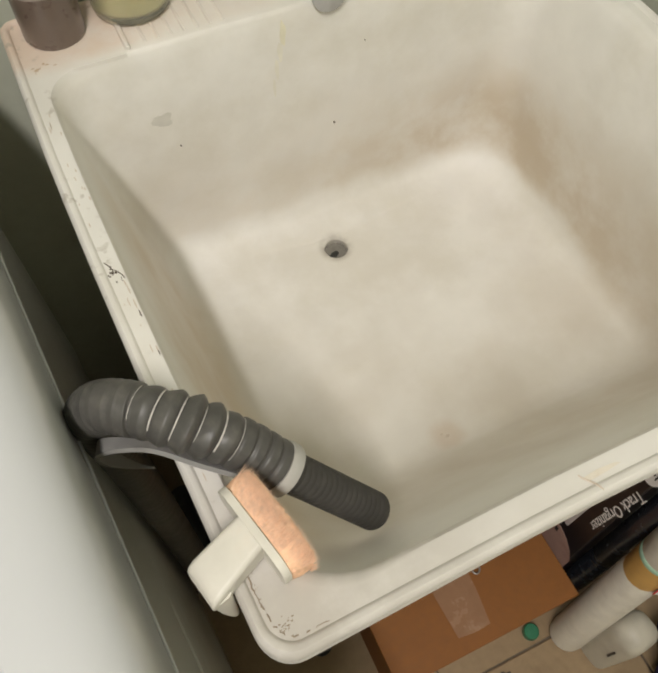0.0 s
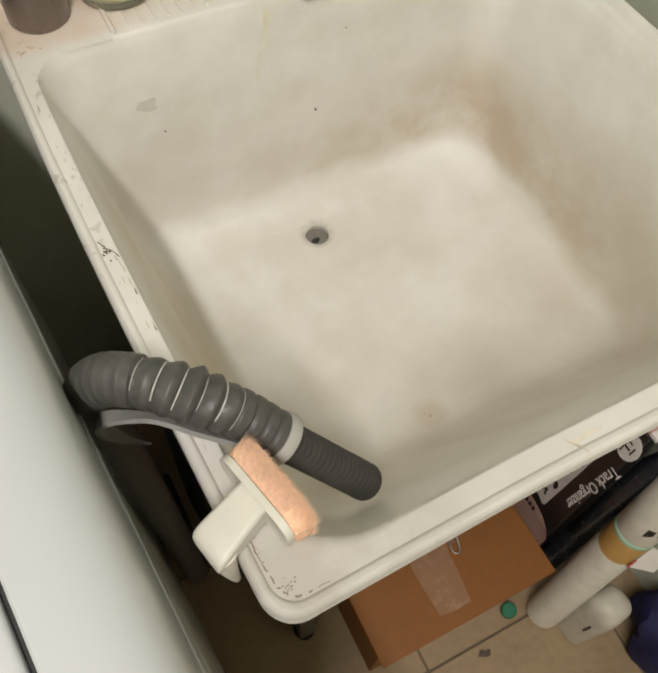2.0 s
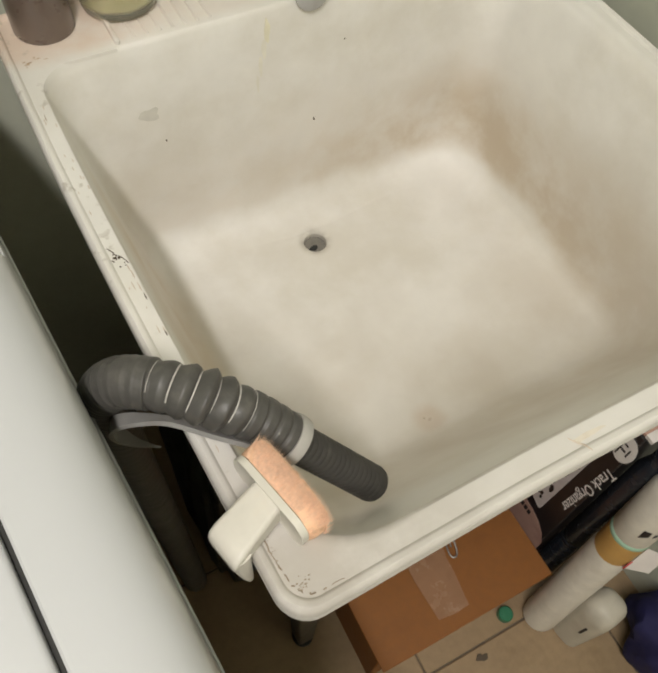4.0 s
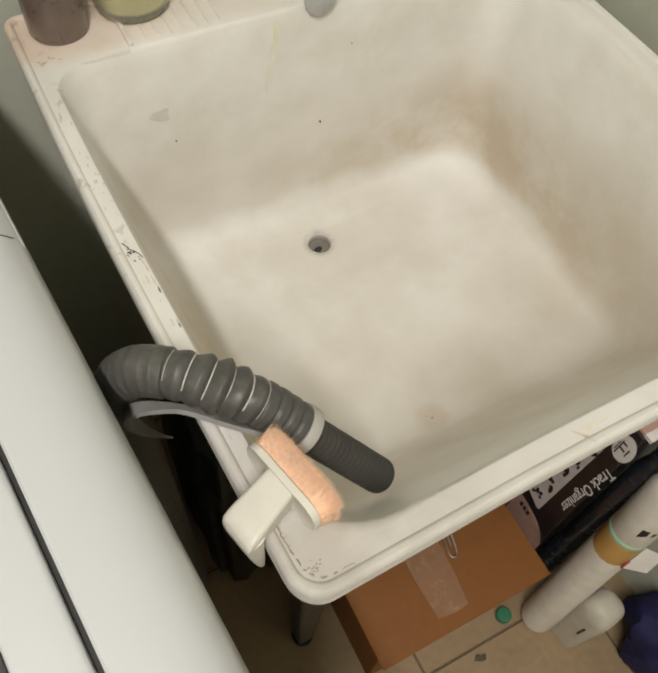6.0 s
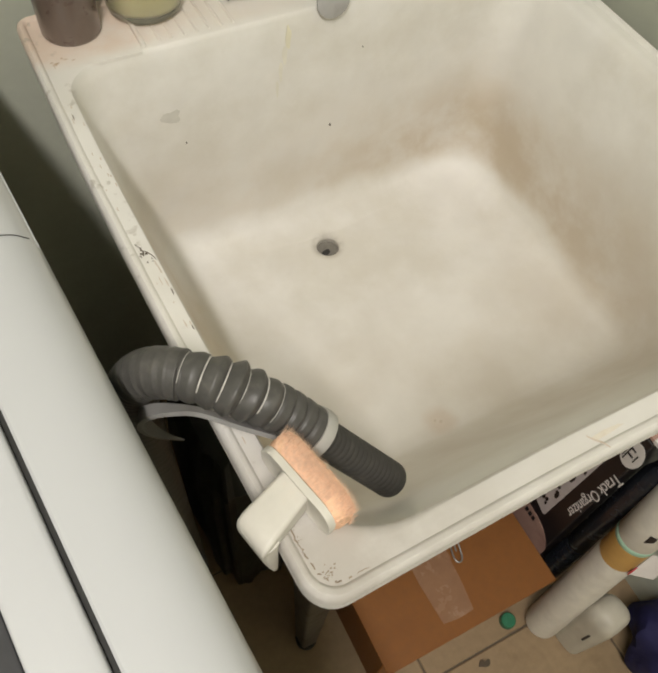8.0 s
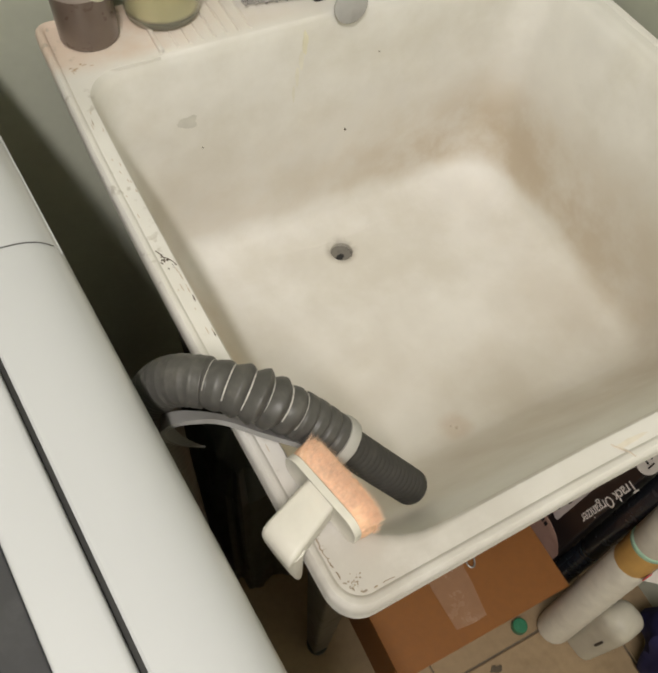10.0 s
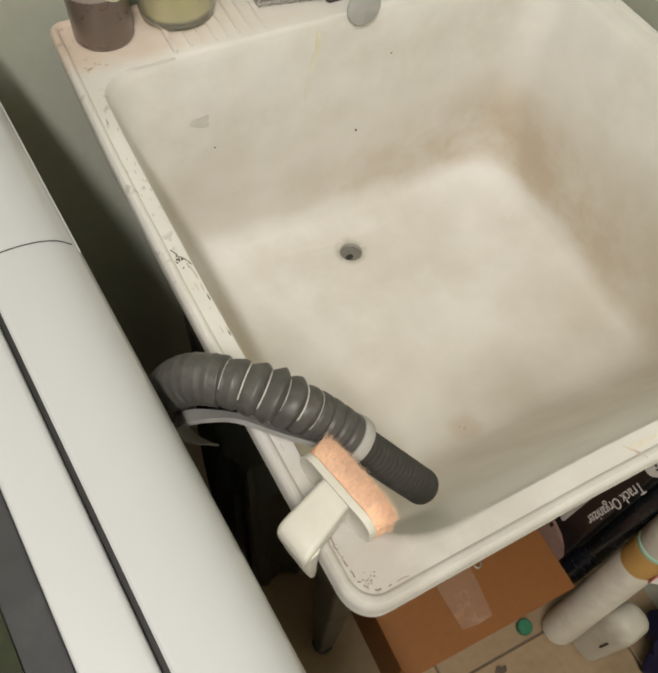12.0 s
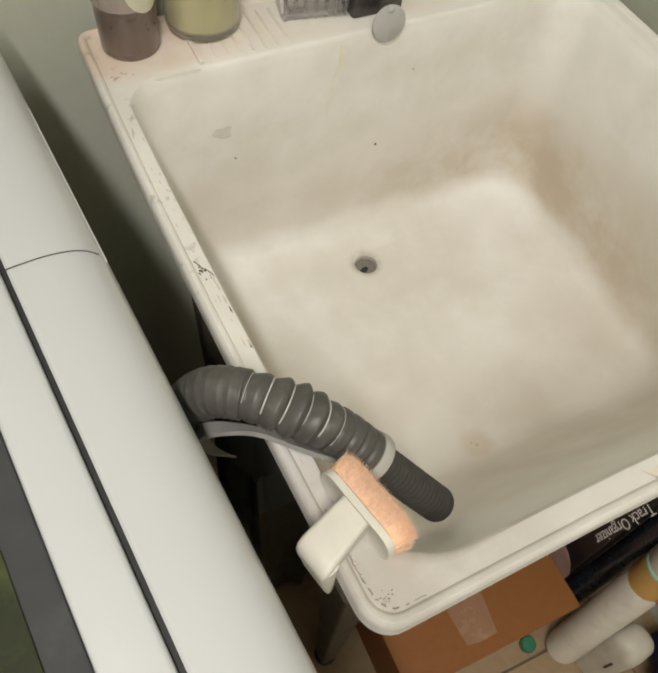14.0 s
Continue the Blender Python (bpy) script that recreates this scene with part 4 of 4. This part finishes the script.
def black_carton():
    x0, x1, y0, y1, z0, z1 = 0.455, 0.598, 0.028, 0.106, FLOOR, 0.585
    t = thing("organizer_carton", pose(0, 0, 0), "black printed carton with white lettering standing on end", "carton")
    part("body", box(x0, x1, y0, y1, z0, z1, 0.0015, 1), BLACK_CARD, t)
    xf = x0 - 0.0003
    # lettering runs down the face: letters' right is down, their top towards the front
    face = Matrix(((0, 0, -1, xf), (0, -1, 0, 0), (-1, 0, 0, 0), (0, 0, 0, 1)))

    def flat(pts, mat, name, label="", lift=0.0):
        """A printed shape on the carton's face from rows of y, z."""
        part(name, loft([[(xf - lift, y, z) for y, z in pts], [(xf - lift - 0.0004, y, z) for y, z in pts]], True, True), mat, t, label, smooth=False)

    text_part("Track Organizer", 0.0240, Matrix.Translation((0, 0.0345, 0.4945)) @ face @ pose(0, 0, 0, 0, 0, -4.0) @ Matrix.Diagonal((1.0, 0.90, 1, 1)), PRINT_WHITE, t, "lettering")
    flat([(0.062, 0.272), (0.066, 0.268), (0.098, 0.284), (0.100, 0.30), (0.073, 0.535), (0.070, 0.538), (0.0535, 0.512), (0.053, 0.505)], PRINT_GREY, "picture_strip", "grey strip of small pictures")
    rng = random.Random(12)
    for i in range(5):
        z, y = 0.298 + 0.050 * i, 0.0815 - 0.0043 * i
        for k in range(5):
            dy, dz = rng.uniform(-0.010, 0.010), rng.uniform(-0.013, 0.013)
            s = rng.uniform(0.0022, 0.0045)
            flat([(y + dy + s * math.cos(q) * rng.uniform(0.6, 1.2), z + dz + 1.9 * s * math.sin(q) * rng.uniform(0.6, 1.2)) for q in [j * math.pi / 4 for j in range(8)]], BLACK_CARD, "picture", lift=0.0005)
    flat([(0.0365 + 0.0142 * math.cos(a) + 0.0, 0.5445 + 0.0265 * math.sin(a) + 0.0) for a in [i * math.pi / 18 for i in range(36)]], PRINT_WHITE, "badge", "round white badge")
    for ya, yb, za, zb in ((0.0415, 0.0432, 0.526, 0.556), (0.034, 0.0418, 0.540, 0.5435), (0.0355, 0.042, 0.552, 0.555), (0.030, 0.0318, 0.536, 0.552), (0.0445, 0.0455, 0.53, 0.55)):
        flat([(ya, za), (yb, za), (yb, zb), (ya, zb)], BLACK_CARD, "badge_bar", lift=0.0005)
    # pale curved field at the foot of the face
    flat([(0.026, 0.150), (0.026, 0.205), (0.036, 0.226), (0.050, 0.240), (0.066, 0.247), (0.084, 0.250), (0.103, 0.251), (0.103, 0.150)], PINK_CARD, "foot_field", "dull pink printed field")
    for i in range(3):
        flat([(0.068 + 0.008 * i, 0.226), (0.0735 + 0.008 * i, 0.226), (0.0735 + 0.008 * i, 0.238), (0.068 + 0.008 * i, 0.238)], BLACK_CARD, "print_bar", lift=0.0005)


def pink_carton():
    t = thing("pink_carton", pose(0.515, 0.062, 0.5855, 0, 0, 0), "dull pink cardboard sheet lying on the black carton", "carton")
    part("sheet", box(-0.058, 0.075, -0.040, 0.030, 0, 0.0065, 0.001, 1), PINK_CARD, t)
    part("label", box(-0.0585, -0.03, -0.0405, -0.03, 0.0015, 0.0070), PRINT_WHITE, t)


def dark_bottle():
    t = thing("dark_bottle", pose(0.491, 0.0085, FLOOR), "dark blue-black plastic bottle standing under the tub", "bottle")
    part("body", lathe([(0.016, 0), (0.0180, 0.004), (0.0185, 0.02), (0.0180, 0.165), (0.0172, 0.167), (0.0172, 0.169), (0.0183, 0.171), (0.0183, 0.178), (0.0172, 0.180), (0.0172, 0.182), (0.0183, 0.184), (0.0180, 0.44), (0.012, 0.47)], 32), BOTTLE_DARK, t)
    part("cap", lathe([(0.0125, 0.47), (0.0125, 0.505), (0.012, 0.508)], 24), BOTTLE_DARK, t)


def tall_white_bottle():
    t = thing("tall_white_bottle", pose(0.440, -0.0545, FLOOR + 0.004, -3.6, 5.6, 0), "tall white plastic bottle with gold and mint bands", "bottle")
    part("body", lathe([(0.022, 0), (0.0265, 0.005), (0.0275, 0.02), (0.0272, 0.287), (0.0255, 0.298)], 40), BOTTLE_WHITE, t, "plain white body")
    part("gold_band", lathe([(0.0255, 0.298), (0.0262, 0.340), (0.0262, 0.346), (0.0258, 0.348)], 40), GOLD, t, "gold band")
    part("mint_band", lathe([(0.0258, 0.348), (0.0265, 0.349), (0.0265, 0.356), (0.0258, 0.357)], 40), MINT, t, "thin mint band")
    part("label_section", lathe([(0.0256, 0.357), (0.0264, 0.359), (0.0264, 0.46), (0.022, 0.475), (0.010, 0.485)], 40), BOTTLE_WHITE, t, "white label section")
    R = 0.0267
    for a, z, w, h in ((-150, 0.385, 20, 0.020), (-120, 0.392, 10, 0.010)):
        rows = [[(R * math.cos(radians(q)), R * math.sin(radians(q)), z + (q - a) * 0.0004), (R * math.cos(radians(q)), R * math.sin(radians(q)), z + h)] for q in range(a, a + w + 1, 2)]
        part("print_bar", loft(rows, cyclic=False), BLACK_CARD, t)
    part("paper_tag", loft([[(-0.002, -0.0265, 0.290), (0.020, -0.047, 0.295), (0.026, -0.045, 0.340), (0.008, -0.0262, 0.344)], [(-0.0025, -0.027, 0.290), (0.0195, -0.0476, 0.295), (0.0255, -0.0456, 0.340), (0.0075, -0.0267, 0.344)]], True, True), PRINT_WHITE, t, "loose white paper tag", smooth=False)
    part("red_mark", blot(-0.004, -0.0268, 0.304, 0.006, 0.009, 3, "y", 0.0012), RED, t)


def white_jug():
    t = thing("white_jug", pose(0.478, -0.0935, FLOOR, 0, 0, 8), "squat rounded white plastic bottle with a dark printed mark", "bottle")
    rings = [rounded_ring(-a, a, -b, b, (r,) * 4, z, 5, 4) for a, b, r, z in ((0.023, 0.021, 0.012, 0), (0.028, 0.0255, 0.016, 0.006), (0.029, 0.0262, 0.018, 0.138), (0.0275, 0.025, 0.018, 0.157), (0.022, 0.020, 0.015, 0.169), (0.012, 0.011, 0.0105, 0.175))]
    part("body", loft(rings, True, True), JUG_WHITE, t)
    part("print_mark", box(-0.0296, -0.0288, -0.009, -0.0055, 0.085, 0.118), BLACK_CARD, t)


def navy_bag():
    t = thing("navy_bag", pose(0.578, -0.185, FLOOR, 0, 0, 10), "crumpled dark navy cloth bag on the floor", "bag")
    bm = bmesh.new()
    bmesh.ops.create_icosphere(bm, subdivisions=4, radius=1)
    for v in bm.verts:
        n = noise.noise(v.co * 1.7) * 0.28 + noise.noise(v.co * 4.0) * 0.10
        v.co = Vector((v.co.x * 0.062 * (1 + n), v.co.y * 0.075 * (1 + n), max(0.0, 0.075 + v.co.z * 0.078 * (1 + n))))
        v.co.x = min(v.co.x, 0.036)
    part("cloth", bm, NAVY, t)


def black_sack():
    # assumed form, added to keep the shaded gap below the tub black
    t = thing("black_sack", pose(0.066, 0.330, FLOOR), "assumed black folded form that darkens the gap under the tub", "sack")
    rings = []
    for k, (grow, z) in enumerate(((0.90, 0.0), (1.0, 0.02), (1.0, 0.16), (0.97, 0.28), (0.86, 0.36), (0.62, 0.40), (0.25, 0.41))):
        ring = []
        for i in range(72):
            a = 2 * math.pi * i / 72
            fold = 1 + 0.045 * math.sin(9 * a + 0.25 * k) + 0.03 * math.sin(17 * a - 0.3 * k)
            cx, cy = abs(math.cos(a)) ** 0.6 * math.copysign(1, math.cos(a)), abs(math.sin(a)) ** 0.6 * math.copysign(1, math.sin(a))
            ring.append((0.062 * grow * fold * cx, 0.120 * grow * fold * cy, z))
        rings.append(ring)
    part("skin", loft(rings[:5], True), GAP_BLACK, t)
    part("folded_top", loft(rings[4:], False, True), GAP_BLACK, t)


def green_cap():
    t = thing("green_cap", pose(0.392, -0.028, FLOOR), "small green plastic bottle cap on the floor", "cap")
    part("shell", lathe([(0.0125, 0), (0.013, 0.002), (0.012, 0.012), (0.0105, 0.0135), (0.004, 0.0138)], 20), GREEN, t)


cardboard_box()
wire_clip()
black_carton()
pink_carton()
dark_bottle()
tall_white_bottle()
white_jug()
navy_bag()
black_sack()
green_cap()
tagged(mesh_object("floor_debris", blot(0.322, -0.064, FLOOR, 0.008, 0.005, 2, thick=0.003, rough=0.7), GRIME), "small dark scrap of debris on the floor", "debris")

# ---- floor tiles ----
tile_data = None
TW, TJ = 0.30, 0.003
for i in range(-6, 3):
    for j in range(-7, 4):
        x, y = 0.232 + i * TW, -0.047 + j * TW
        if x + TW < RX0 or x > RX1 or y + TW < RY0 or y > RY1:
            continue
        if tile_data is None:
            b = box(TJ / 2, TW - TJ / 2, TJ / 2, TW - TJ / 2, -0.008, 0, 0.0015, 1)
            ob = mesh_object("tile", b, TILE, floor)
            tile_data = ob.data
        else:
            ob = new("tile", tile_data)
            ob.parent = floor
        ob.matrix_basis = pose(x, y, FLOOR)


def motions():
    """The camera's walk is keyed at the top; nothing else in the place moves."""


motions()
